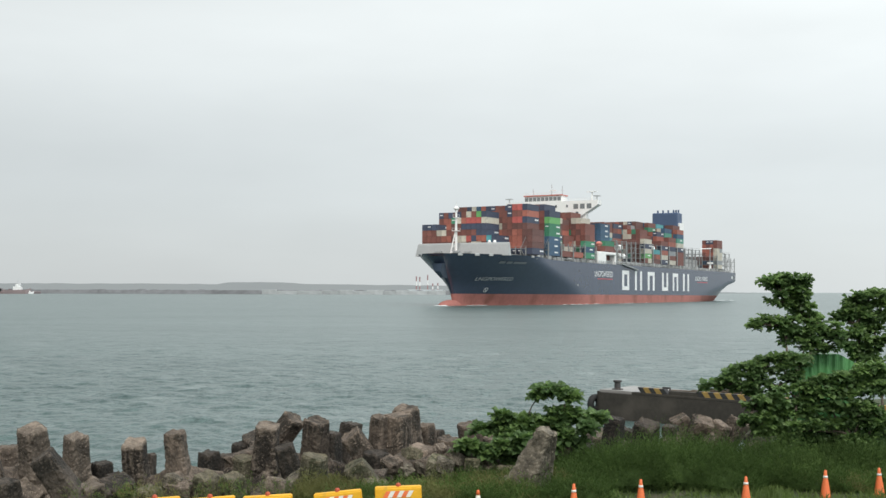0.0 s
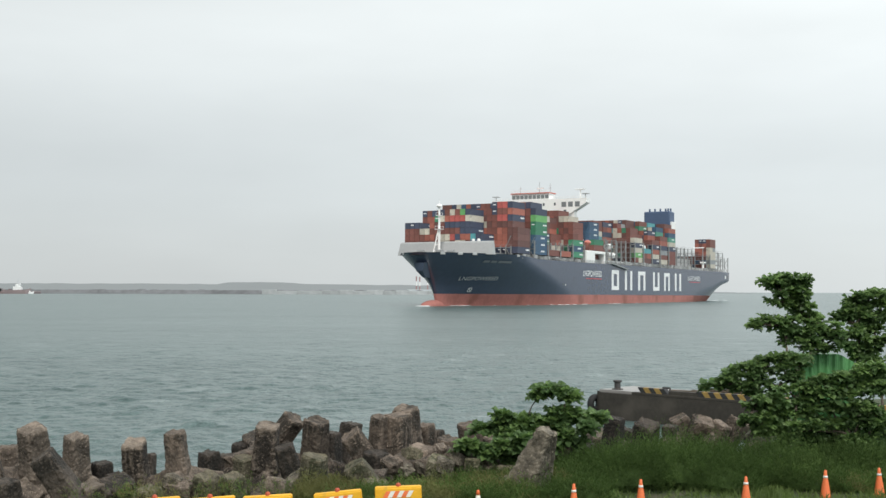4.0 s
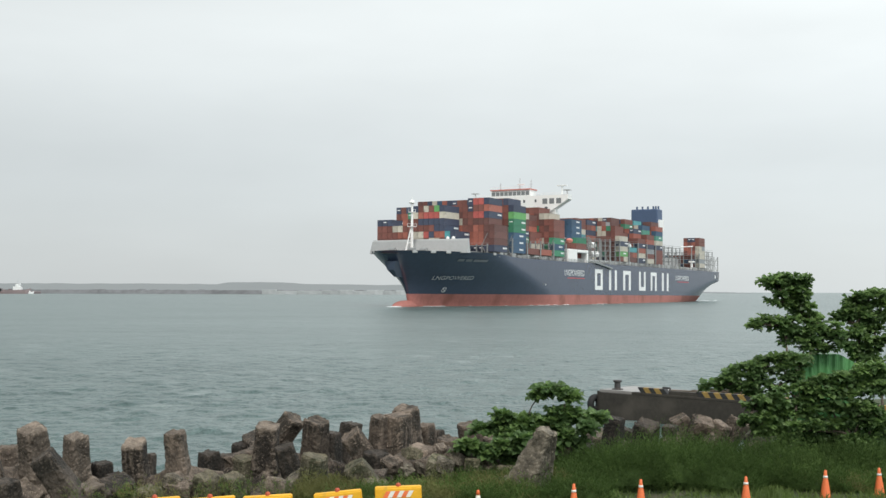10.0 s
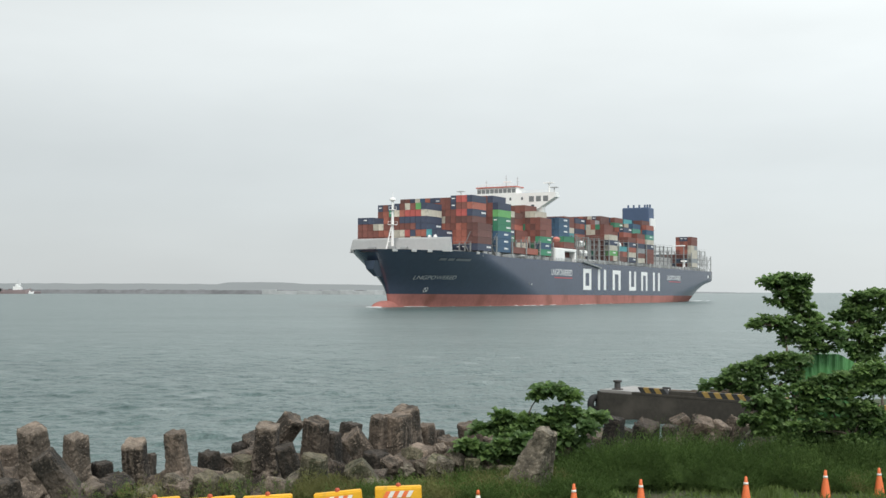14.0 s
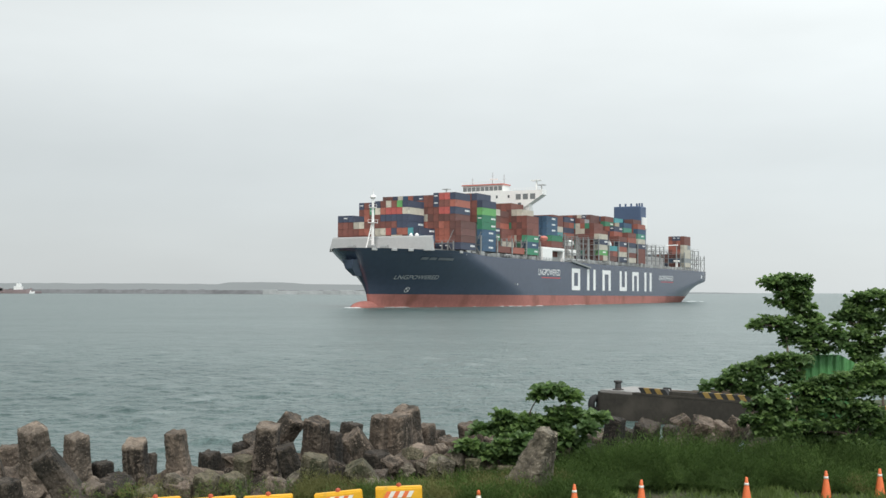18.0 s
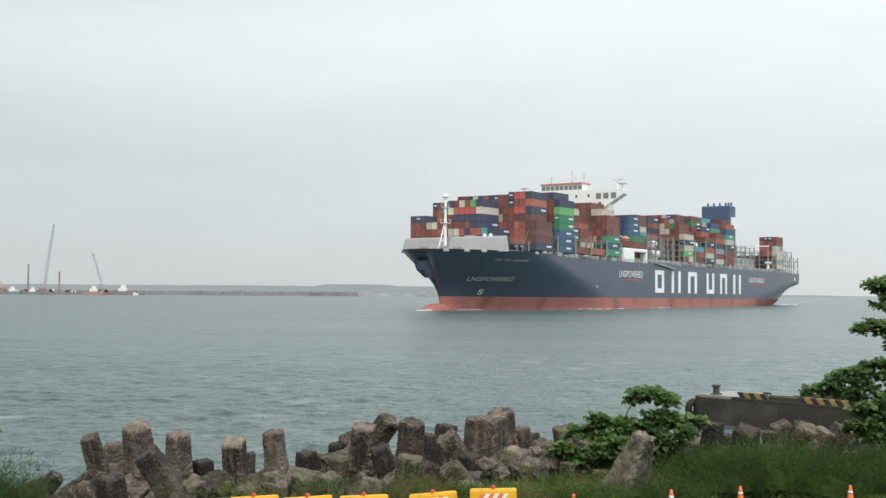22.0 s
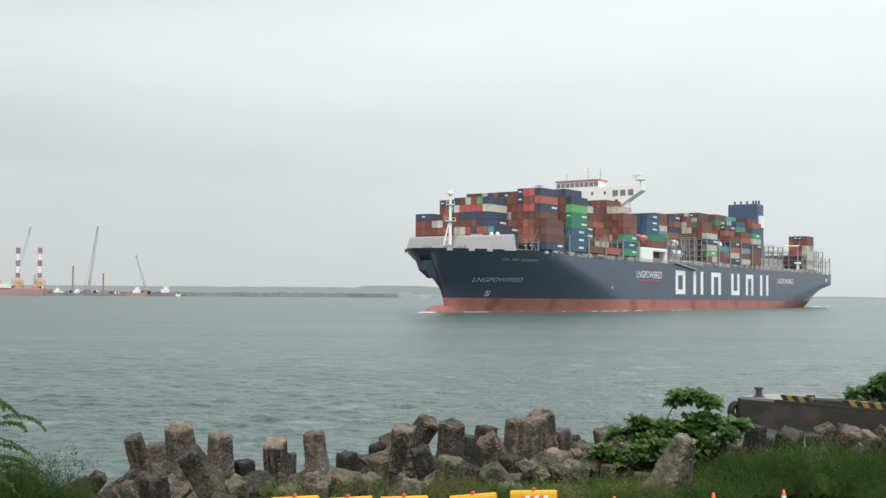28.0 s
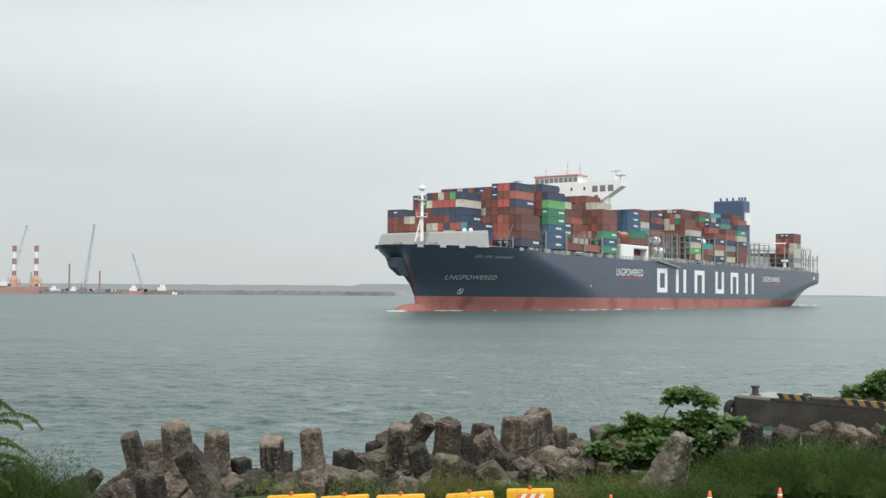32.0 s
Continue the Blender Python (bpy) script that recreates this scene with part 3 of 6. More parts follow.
# containers
def container_mesh(length, key, logo, high):
    """A box with recessed panels between its frame bars; logo: a pale bar on the side and the end."""
    w, h, c, d = 2.40, high, 0.13, 0.05
    bm = bmesh.new()
    box(bm, -length / 2, length / 2, -w / 2, w / 2, 0, h)
    for f in list(bm.faces):
        bmesh.ops.inset_individual(bm, faces=[f], thickness=c, depth=-d if abs(f.normal.z) < 0.5 else -0.02)
    if logo:
        y = w / 2 - 0.01
        x0 = -length / 2 + (0.6 if logo in (1, 3) else 2.6)
        for k in range(5 if length > 8 else 3):
            box(bm, x0 + k * 0.78, x0 + k * 0.78 + (0.62 if k % 2 else 0.52), y - 0.03, y + 0.02, 1.2, 1.9, 1)
        if logo == 3:
            box(bm, length / 2 - 0.05, length / 2 + 0.01, -0.75, 0.75, 1.35, 1.75, 1)
    me = bpy.data.meshes.new("container")
    bm.to_mesh(me)
    bm.free()
    me.materials.append(M["box_" + key]), me.materials.append(M["lettering"])
    return me


BOXES = {}
NAMES = dict(k="bright red", r="brown-red", o="orange-red", n="navy-blue", w="cream", g="dark green", l="bright green", b="blue", t="teal", y="grey", m="maroon", e="sea-green")
rng = random.Random(5)
made_containers = []


def container(s, y, z, length, key, logo, high=2.60):
    k = (length, key, logo, high)
    if k not in BOXES:
        BOXES[k] = container_mesh(length, key, logo, high)
    made_containers.append((sx(s + length / 2), y, z, BOXES[k], NAMES[key] + " steel shipping container"))


PITCH, TIER, L40 = 2.5, 2.65, 12.19
FLOOR = 22.5


def row_y(r):
    """Rows 0 (port side) to 18 (starboard)."""
    return 23.3 - r * PITCH


# each bay: s of its front, then runs of (rows, tiers); colours of the port column and of the front rows are given from the bottom up
BAYS = [
    (30.0, [(4, 0), (2, 3), (6, 7), (1, 6), (1, 5), (2, 4), (3, 5)]),
    (45.0, [(1, 4), (4, 8), (14, 7)]),
    (62.8, [(1, 7), (1, 8), (17, 8)]),
    (76.5, [(1, 1), (1, 1), (17, 7)]),
    (90.0, [(2, 1), (1, 4), (16, 7)]),
    (104.4, [(1, 6), (2, 7), (16, 8)]),
    (130.6, [(1, 4), (2, 7), (2, 7), (14, 7)]),
    (146.0, [(2, 0), (3, 2), (14, 6)]),
    (159.8, [(5, 0), (14, 8)]),
    (173.6, [(5, 0), (3, 8), (11, 8)]),
    (187.4, [(1, 5), (3, 7), (15, 8)]),
    (201.2, [(2, 3), (2, 6), (15, 9)]),
    (215.0, [(1, 5), (2, 7), (16, 9)]),
    (229.0, [(1, 6), (2, 8), (16, 9)]),
    (243.6, [(1, 8), (2, 9), (16, 9)]),
    (325.0, [(4, 7), (11, 3), (4, 5)]),
]
COLUMN = {1: "nmmm", 2: "bbbggln", 3: "r", 5: "gbgrrr", 6: "rg", 10: "rlwnw", 12: "nwonr", 13: "wrynor", 14: "rrrnwebo", 15: "wywwwrr"}
FRONT = {
    0: {18: "rrrrn", 17: "rrrrn", 16: "rrrrn", 15: "rrrw", 14: "rrow", 13: "rroro", 12: "rrmrmg", 11: "rwwrrwn", 10: "rwwrnor", 9: "rrkrnkw", 8: "rwnrnkr", 7: "rwonnkl", 6: "rronnwn", 5: "nbt", 4: "rbn"},
    1: {1: "nmmmmnon", 2: "nooomkrk", 3: "nooomkrk", 4: "noorrrnn", 5: "nmrrmrrr"},
    2: {1: "rrrrrrrn", 2: "rmrrrrmr"},
    5: {1: "rgrrmrw", 2: "rrwrrmw"},
    6: {1: "rrrbbbb", 2: "rrrnbbb", 3: "rrrrbbb", 4: "rrrrrny"},
    15: {1: "rbroron", 2: "rnroorn", 3: "rbrroor"},
}
# bays stowed with high-cube boxes
HIGH = {1: 2.79, 2: 2.92, 5: 2.82}
heights = []
for s, runs in BAYS:
    cols = []
    for n, t in runs:
        cols += [t] * n
    heights.append((cols + [cols[-1]] * 19)[:19])
for i, (s, runs) in enumerate(BAYS):
    for r in range(19):
        tiers = heights[i][r]
        y = row_y(r)
        if abs(y) + 1.3 > half_breadth(s, 22.0) + 2.2:
            continue
        for t in range(tiers):
            outer = r == 0 or heights[i][r - 1] <= t or r == 18
            front = i == 0 or s - BAYS[i - 1][0] > 20 or heights[i - 1][r] <= t or heights[i - 1][max(0, r - 1)] <= t or heights[i - 1][max(0, r - 2)] <= t
            if not (outer or front or t == tiers - 1):
                continue
            text = FRONT.get(i, {}).get(r) or (COLUMN.get(i) if r == 0 else None)
            key = text[t] if text and t < len(text) else rng.choice("rrrrrrrrrooommmmnnnnw" if i < 2 else "rrrrrrrrooommmnnnnnwwgeb" if i < 6 else "rrrrrrrrrrmmmmoonnnnnwwwggebt")
            logo = rng.choice((1, 1, 3, 0)) if key in "ng" else (2 if key in "lbe" and rng.random() < 0.6 else 0)
            z = FLOOR + t * HIGH.get(i, TIER) + (4.4 if i == 6 and r == 0 else 0)
            if i == 6 and r == 0 and t > 1:
                continue
            if rng.random() < 0.16 and key in "rwoy":
                for d in (0, 6.13):
                    container(s + d, y, z, 6.06, key if d == 0 else rng.choice("rwoy"), 0, HIGH.get(i, TIER) - 0.05)
            else:
                container(s, y, z, L40, key, logo, HIGH.get(i, TIER) - 0.05)
# the boxes nearest the bow and the port side are things to pick out; the rest of the load is one
made_containers.sort(key=lambda c: -(c[0] + 2.2 * c[1]))
for x, y, z, me, label in made_containers[:300]:
    ob = new("container", me)
    ob.parent = ship
    ob.matrix_basis = pose(x, y, z)
    ob["label"] = label
bm = bmesh.new()
slots = []
for x, y, z, me, label in made_containers[300:]:
    n0 = len(bm.faces)
    nv = len(bm.verts)
    bm.from_mesh(me)
    bm.verts.ensure_lookup_table(), bm.faces.ensure_lookup_table()
    base = []
    for m in me.materials:
        if m not in slots:
            slots.append(m)
        base.append(slots.index(m))
    for v in bm.verts[nv:]:
        v.co += Vector((x, y, z))
    for f in bm.faces[n0:]:
        f.material_index = base[f.material_index]
ob = part("container_load", bm, slots, ship, "stacked steel containers of many colours")
ob["kind"] = "stuff"


# lashing bridges: galvanised frames between the bays
def lashing_bridge(s, top, port=24.9):
    bm = bmesh.new()
    x = sx(s)
    box(bm, x - 0.5, x + 0.5, -24.4, port + 0.3, 24.78, 25.0)
    bridge = part("lashing_bridge", bm, M["lash"], ship, "galvanised lashing bridge between the bays")
    z = 25.0
    while z <= top + 0.01:
        bm = bmesh.new()
        box(bm, x - 0.5, x - 0.42, -24.4, port + 0.3, z + 0.95, z + 1.05)
        part("handrail", bm, M["lash"], bridge)
        z += 2.65
        if z <= top + 0.01:
            bm = bmesh.new()
            box(bm, x - 0.5, x + 0.5, -24.4, port + 0.3, z - 0.22, z)
            part("walkway", bm, M["lash"], bridge)
    for a, b in (((x, port, 20.2), (x, port - 2.5, 25)), ((x, port - 2.5, 25), (x, port, 30))):
        bm = bmesh.new()
        tube(bm, a, b, 0.14)
        part("brace", bm, M["lash"], bridge)
    bm = bmesh.new()
    box(bm, -0.24, 0.24, -0.22, 0.22, 20.0, top)
    first = part("post", bm, M["lash"], bridge)
    for k in (0, 1, 2, 4, 6, 8, 10, 12, 14, 16, 18, 19.5):
        post = first if k == 0 else new("post", first.data)
        post.parent, post.matrix_basis = bridge, pose(x, port - 2.5 * k, 0)


for s, top in ((43.6, 25.6), (61.0, 28.6), (75.6, 28.6), (89.3, 28.6), (103.4, 28.6), (117.4, 28.6), (144.6, 33.2), (158.8, 33.2), (172.8, 33.2), (186.6, 33.2), (200.5, 33.2),
               (214.2, 33.2), (228.2, 33.2), (242.6, 33.2), (257.4, 33.2), (272.0, 33.2), (286.0, 33.2), (324.0, 31.0), (340.5, 33.0), (352.0, 33.0), (364.5, 30.2)):
    lashing_bridge(s, top, 22.0 if s < 50 else 24.9)

# bulwark rail along the port and starboard sides
for side in (1, -1):
    bm = bmesh.new()
    s = 48.0
    while s < 364:
        b = half_breadth(s, 20.5) - 0.12
        box(bm, sx(s) - 0.06, sx(s) + 0.06, side * b - 0.06, side * b + 0.06, 20.2, 21.6)
        s += 3.0
    for z in (21.0, 21.6):
        tube(bm, (sx(60), side * (BEAM - 0.12), z), (sx(355), side * (BEAM - 0.12), z), 0.07)
    part("side_rail", bm, M["ship_grey"], ship)

# accommodation block with the bridge and its wings
house = part("accommodation", (lambda bm: (box(bm, sx(130.5), sx(118.5), -15.0, 15.0, 20.2, 43.2), bm)[1])(bmesh.new()), M["ship_white"], ship, "white accommodation block")
bm = bmesh.new()
ring = [[bm.verts.new((x, y, z)) for y, z in ((-25.6, 51.8), (25.6, 51.8), (25.6, 49.6), (15.0, 43.2), (-15.0, 43.2), (-25.6, 49.6))] for x in (sx(122.6), sx(118.0))]
bm.faces.new(ring[0]), bm.faces.new(ring[1][::-1])
for i in range(6):
    bm.faces.new((ring[0][(i + 1) % 6], ring[0][i], ring[1][i], ring[1][(i + 1) % 6]))
bmesh.ops.recalc_face_normals(bm, faces=list(bm.faces))
wings = part("bridge_wing", bm, M["ship_white"], ship)
for y in (-21.4, -17.8, 13.8, 17.3, 20.9):
    bm = bmesh.new()
    box(bm, sx(117.95), sx(117.9), y - 1.25, y + 1.25, 47.7, 50.2)
    bevel(bm, 0.02)
    part("wing_opening", bm, M["glass_grey"], wings)
for y, z in ((14.4, 45.6),):
    bm = bmesh.new()
    box(bm, sx(117.95), sx(117.9), y - 0.75, y + 0.75, z - 0.7, z + 0.7)
    bevel(bm, 0.02)
    part("wing_opening", bm, M["glass_dark"], wings)
for y in (-9, -3, 3, 9):
    bm = bmesh.new()
    box(bm, sx(117.95), sx(117.9), y - 0.45, y + 0.45, 48.6, 49.9)
    part("cabin_window", bm, M["glass_dark"], wings)
bm = bmesh.new()
box(bm, sx(126.0), sx(118.8), -15.0, 5.5, 51.6, 54.9)
wheelhouse = part("wheelhouse", bm, M["ship_white"], ship)
for i in range(9):
    bm = bmesh.new()
    y = -13.8 + i * 2.26
    box(bm, sx(118.78), sx(118.70), y - 0.95, y + 0.95, 52.3, 54.2)
    part("bridge_window", bm, M["glass_grey"], wheelhouse)
bm = bmesh.new()
box(bm, sx(126.4), sx(118.3), -15.4, 5.9, 54.9, 55.35)
part("bridge_roof_band", bm, M["bridge_red"], ship, "orange-red band round the wheelhouse roof")
for y, z, arms in ((-11.6, 59.0, (0.7,)), (-1.2, 61.0, (0.45, 0.7, 0.88)), (4.7, 60.0, (0.5, 0.8))):
    bm = bmesh.new()
    tube(bm, (sx(122), y, 55.4), (sx(122), y, z), 0.20, 0.08)
    for k in arms:
        w = 1.5 * (1.1 - k)
        tube(bm, (sx(122), y - w, 55.5 + (z - 55.5) * k), (sx(122), y + w, 55.5 + (z - 55.5) * k), 0.07, 0.07, 5)
    part("radar_mast", bm, M["ship_grey"], ship)
bm = bmesh.new()
box(bm, sx(121.0), sx(120.4), -1.9, 1.9, 57.4, 57.9)
part("radar_scanner", bm, M["ship_white"], ship, "white radar scanner bar")
# rails round the wheelhouse roof and along the wings
for y0, y1, z, s0 in ((-15.2, 5.7, 55.5, 118.5), (5.9, 25.4, 51.8, 118.2), (-25.4, -15.4, 51.8, 118.2)):
    bm = bmesh.new()
    k = int((y1 - y0) / 1.5)
    for i in range(k + 1):
        y = y0 + (y1 - y0) * i / k
        tube(bm, (sx(s0), y, z), (sx(s0), y, z + 1.1), 0.05, 0.05, 4)
    for dz in (0.55, 1.1):
        tube(bm, (sx(s0), y0, z + dz), (sx(s0), y1, z + dz), 0.05, 0.05, 4)
    part("bridge_rail", bm, M["ship_white"], ship)
bm = bmesh.new()
tube(bm, (sx(124), 20.0, 51.6), (sx(124), 20.0, 56.6), 0.45, 0.35, 10)
box(bm, sx(125.3), sx(122.7), 17.6, 22.4, 56.4, 56.8)
part("antenna_pedestal", bm, M["ship_white"], ship)
for y in (24.3, -24.3):
    bm = bmesh.new()
    tube(bm, (sx(120), y, 51.6), (sx(120), y, 53.9), 0.25, 0.25, 8)
    box(bm, sx(121.3), sx(118.8), y - 1.7, y + 1.7, 53.8, 54.15)
    part("wing_platform", bm, M["ship_grey"], ship)
bm = bmesh.new()
box(bm, sx(122.2), sx(119.0), 16.2, 18.8, 26.0, 45.4)
part("wing_pillar", bm, M["ship_white"], ship)

# lifeboat and the white pilot door frame by the house
bm = bmesh.new()
bmesh.ops.create_uvsphere(bm, u_segments=14, v_segments=8, radius=1.0)
for v in bm.verts:
    v.co = (sx(123.5) + v.co.x * 3.2, 24.0 + v.co.y * 1.2, 30.4 + v.co.z * 1.15)
part("lifeboat", bm, M["lifeboat"], ship, "orange enclosed lifeboat", smooth=True)
bm = bmesh.new()
box(bm, sx(130.0), sx(119.6), 22.0, 25.3, 20.2, 26.4)
box(bm, sx(143.6), sx(130.0), 22.0, 25.3, 25.0, 26.4)
box(bm, sx(143.6), sx(142.2), 22.0, 25.3, 20.2, 25.0)
bmesh.ops.bevel(bm, geom=list(bm.edges), offset=0.25, segments=1, affect="EDGES")
part("bunker_station", bm, M["ship_white"], ship, "white frame of the fuelling station")
for s, y, z in ((163, 19, 25.5), (167.5, 19, 25.5), (163, 19, 30), (204, 22.5, 27), (204, 22.5, 31)):
    bm = bmesh.new()
    tube(bm, (sx(s) - 2.4, y, z), (sx(s) + 2.4, y, z), 1.5, 1.5, 14)
    part("gas_vessel", bm, M["ship_white"], ship, "white gas vessel", smooth=False)
# gangway hung along the side
bm = bmesh.new()
box(bm, -11.5, 11.5, -0.5, 0.5, -0.35, 0.35, 0, Matrix.Translation((sx(161), 26.2, 19.6)) @ Matrix.Rotation(radians(-6.5), 4, "Y"))
part("gangway", bm, M["lash"], ship)

# funnel
bm = bmesh.new()
box(bm, sx(303.5), sx(294), -8.6, 8.2, 22, 57.6)
bevel(bm, 0.5)
funnel = part("funnel", bm, M["funnel_blue"], ship, "navy-blue funnel casing")
for y in (-6.5, -3, 0.5, 4, 5.6, 7.2):
    bm = bmesh.new()
    tube(bm, (sx(299), y, 57.4), (sx(299), y, 59.6), 0.55, 0.55, 10)
    part("exhaust_pipe", bm, M["funnel_blue"], funnel)
bm = bmesh.new()
box(bm, sx(303), sx(295.5), 8.1, 9.3, 44.5, 51.0)
part("funnel_emblem", bm, M["ship_white"], funnel)
bm = bmesh.new()
box(bm, sx(323), sx(288), -12, 12, 20, 28)
part("engine_casing", bm, M["ship_grey"], ship)
bm = bmesh.new()
tube(bm, (sx(318), 22, 20), (sx(318), 22, 25.5), 0.85, 0.75)
box(bm, sx(319.6), sx(316.4), 20.6, 23.4, 25.4, 26.4)
crane_ = part("provision_crane", bm, M["ship_white"], ship, "white deck crane")
bm = bmesh.new()
tube(bm, (sx(318), 22, 26.2), (sx(318), 22, 35.2), 0.32, 0.28)
part("mast", bm, M["lash"], crane_)
bm = bmesh.new()
tube(bm, (sx(320), 22, 35.4), (sx(296), 22, 34.2), 0.34, 0.26)
part("jib", bm, M["ship_white"], crane_)


# lettering on the hull
def words(text, wide, high, m, material, parent, name, fold=None):
    """Raised lettering, wide by high metres, centred; fold bends it onto a surface."""
    cu = bpy.data.curves.new(name, "FONT")
    cu.body, cu.align_x = text, "CENTER"
    ob = bpy.data.objects.new(name, cu)
    scene.collection.objects.link(ob)
    bpy.context.view_layer.update()
    me = bpy.data.meshes.new_from_object(ob.evaluated_get(bpy.context.evaluated_depsgraph_get()))
    bpy.data.objects.remove(ob)
    lo = [min(v.co[i] for v in me.vertices) for i in (0, 1)]
    hi = [max(v.co[i] for v in me.vertices) for i in (0, 1)]
    for v in me.vertices:
        u, w = ((v.co.x - lo[0]) / (hi[0] - lo[0]) - 0.5) * wide, ((v.co.y - lo[1]) / (hi[1] - lo[1]) - 0.5) * high
        v.co = fold(u, w) if fold else (u, w, 0)
    me.materials.clear()
    me.materials.append(material)
    out = new(name, me)
    out.parent, out.matrix_basis = parent, m
    return out


# six tall plain white shapes stand for the line's mark
for i, (s0, s1) in enumerate(((151.5, 161.5), (170.2, 180.9), (190.1, 201.2), (214.0, 224.2), (232.6, 242.3), (251.6, 263.0))):
    w = (s1 - s0) * 0.26
    lo, hi = 7.4, 17.6
    bars = [(s0, s0 + w, lo, hi), (s1 - w, s1, lo, hi)]
    if i % 2 == 0:
        bars.append((s0 + w, s1 - w, hi - 2.0, hi))
    if i % 3 == 0:
        bars.append((s0 + w, s1 - w, lo, lo + 2.0))
    mark = None
    for a, b, z0, z1 in bars:
        bm = bmesh.new()
        box(bm, sx(b), sx(a), BEAM - 0.02, BEAM + 0.05, z0, z1)
        if mark is None:
            mark = part("side_mark", bm, M["lettering"], ship, "tall white painted shape")
        else:
            part("bar", bm, M["lettering"], mark)
for s, wide, z, high in ((126.2, 23.6, 15.2, 2.8), (288.1, 24.9, 15.2, 2.6)):
    words("LNGPOWERED", wide, high, pose(sx(s), BEAM + 0.04, z, 90, 0, 180), M["lettering"], ship, "side_lettering")
    bm = bmesh.new()
    box(bm, sx(s + wide * 0.5), sx(s - wide * 0.36), BEAM - 0.02, BEAM + 0.04, z - high * 0.95, z - high * 0.8)
    part("underline", bm, M["red_line"], ship)
# slanting words on the flare of the bow, and the name as plain bars
BOW_S, BOW_Z, BOW_W, BOW_H, BOW_TILT = 31.6, 11.4, 18.5, 1.5, 0.013


def on_flare(s, z):
    return Vector((sx(s), half_breadth(s, z) + 0.30, z))


words("LNGPOWERED", BOW_W, BOW_H, Matrix(), M["lettering_dull"], ship, "bow_lettering",
      lambda u, w: on_flare(BOW_S + u - w * 0.25, BOW_Z + w + u * BOW_TILT))
NAME_S, NAME_Z, NAME_W, NAME_H, NAME_TILT = 33.5, 18.4, 15.5, 0.9, -0.001
for i, (a, b) in enumerate(((0, .2), (.25, .45), (.5, 1.0))):
    bm = bmesh.new()
    n = 8
    cols = []
    for k in range(n + 1):
        u = (a + (b - a) * k / n - 0.5) * NAME_W
        cols.append([bm.verts.new(on_flare(NAME_S + u, NAME_Z + u * NAME_TILT + w)) for w in (-NAME_H / 2, NAME_H / 2)])
    for c, d in zip(cols, cols[1:]):
        bm.faces.new((c[0], d[0], d[1], c[1]))
    part("name_bar", bm, M["lettering_faint"], ship)
# thruster mark on the flare, mooring opening and pale plate by the stern
MARK_S, MARK_Z = 30.5, 6.6
for k in range(4):
    # a ring with two opposite quarters filled
    bm = bmesh.new()
    inner = 0.12 if k % 2 else 0.72
    arc = [radians(90 * k + 8 + 74 * i / 6) for i in range(7)]
    rim = [[bm.verts.new(on_flare(MARK_S + r * math.cos(a), MARK_Z + r * math.sin(a))) for a in arc] for r in (inner, 1.05)]
    for i in range(6):
        bm.faces.new((rim[0][i], rim[1][i], rim[1][i + 1], rim[0][i + 1]))
    part("thruster_mark", bm, M["lettering_dull"], ship)
for s, z, w, h, m in ((356.5, 17.0, 2.0, 1.7, "lettering"), (361.2, 17.0, 3.0, 1.7, "glass_dark"), (91.0, 9.6, 0.9, 0.9, "glass_dark"), (93.5, 9.4, 0.5, 0.7, "lettering"), (263.0, 8.6, 0.8, 0.8, "glass_dark")):
    bm = bmesh.new()
    b = half_breadth(s, z)
    box(bm, sx(s + w / 2), sx(s - w / 2), b - 0.1, b + 0.06, z - h / 2, z + h / 2)
    part("hull_fitting", bm, M[m], ship)
# lockers, winches and pipes along the port deck edge
rd = random.Random(12)
s = 50.0
while s < 352:
    n = rd.uniform(1.2, 4.5)
    if not 117 < s + n < 146:
        bm = bmesh.new()
        if rd.random() < 0.3:
            tube(bm, (sx(s), 24.3, 21.6), (sx(s + n), 24.3, 21.6), 0.45, 0.45, 8)
        else:
            box(bm, sx(s + n), sx(s), 23.7, 24.8, 20.2, 20.2 + rd.uniform(1.2, 2.4))
            bevel(bm, 0.06)
        part("deck_locker", bm, M["ship_grey" if rd.random() < 0.6 else "lash"], ship)
    s += n + rd.uniform(1.5, 6.0)
# bow wave and wash along the waterline
rw = random.Random(3)
for i in range(26):
    u = rw.random() ** 1.7
    s = 7.5 + 190 * u
    b = half_breadth(max(s, 17.6), 0.0) + 0.25 + rw.random() * 0.5
    bm = bmesh.new()
    l, w = 0.5 + 3.2 * rw.random() ** 2.5, 0.12 + 0.22 * rw.random()
    bmesh.ops.create_uvsphere(bm, u_segments=10, v_segments=6, radius=1.0)
    for v in bm.verts:
        v.co = (v.co.x * l, v.co.y * w, v.co.z * 0.12 * (1 + 0.6 * noise.noise(v.co * 3 + Vector((i, 0, 0)))))
    ob = part("bow_wave", bm, M["foam"], ship, "white foam along the waterline", smooth=True)
    ob.matrix_basis = pose(sx(s), b, SEA + 0.02 + 0.85 * s / 183, 0, 0, -12 * (1 - u))
for i in range(14):
    bm = bmesh.new()
    bmesh.ops.create_uvsphere(bm, u_segments=10, v_segments=6, radius=1.0)
    l = 0.8 + 1.6 * rw.random()
    for v in bm.verts:
        v.co = (v.co.x * l, v.co.y * l * 0.45, v.co.z * 0.22 * (1 + 0.7 * noise.noise(v.co * 3 + Vector((i, 5, 0)))))
    ob = part("bow_wave", bm, M["foam"], ship, "white foam at the bulb", smooth=True)
    ob.matrix_basis = pose(sx(2.5 + 10 * rw.random()), rw.uniform(-1.0, 3.4), SEA + 0.05, 0, 0, rw.uniform(-40, 10))

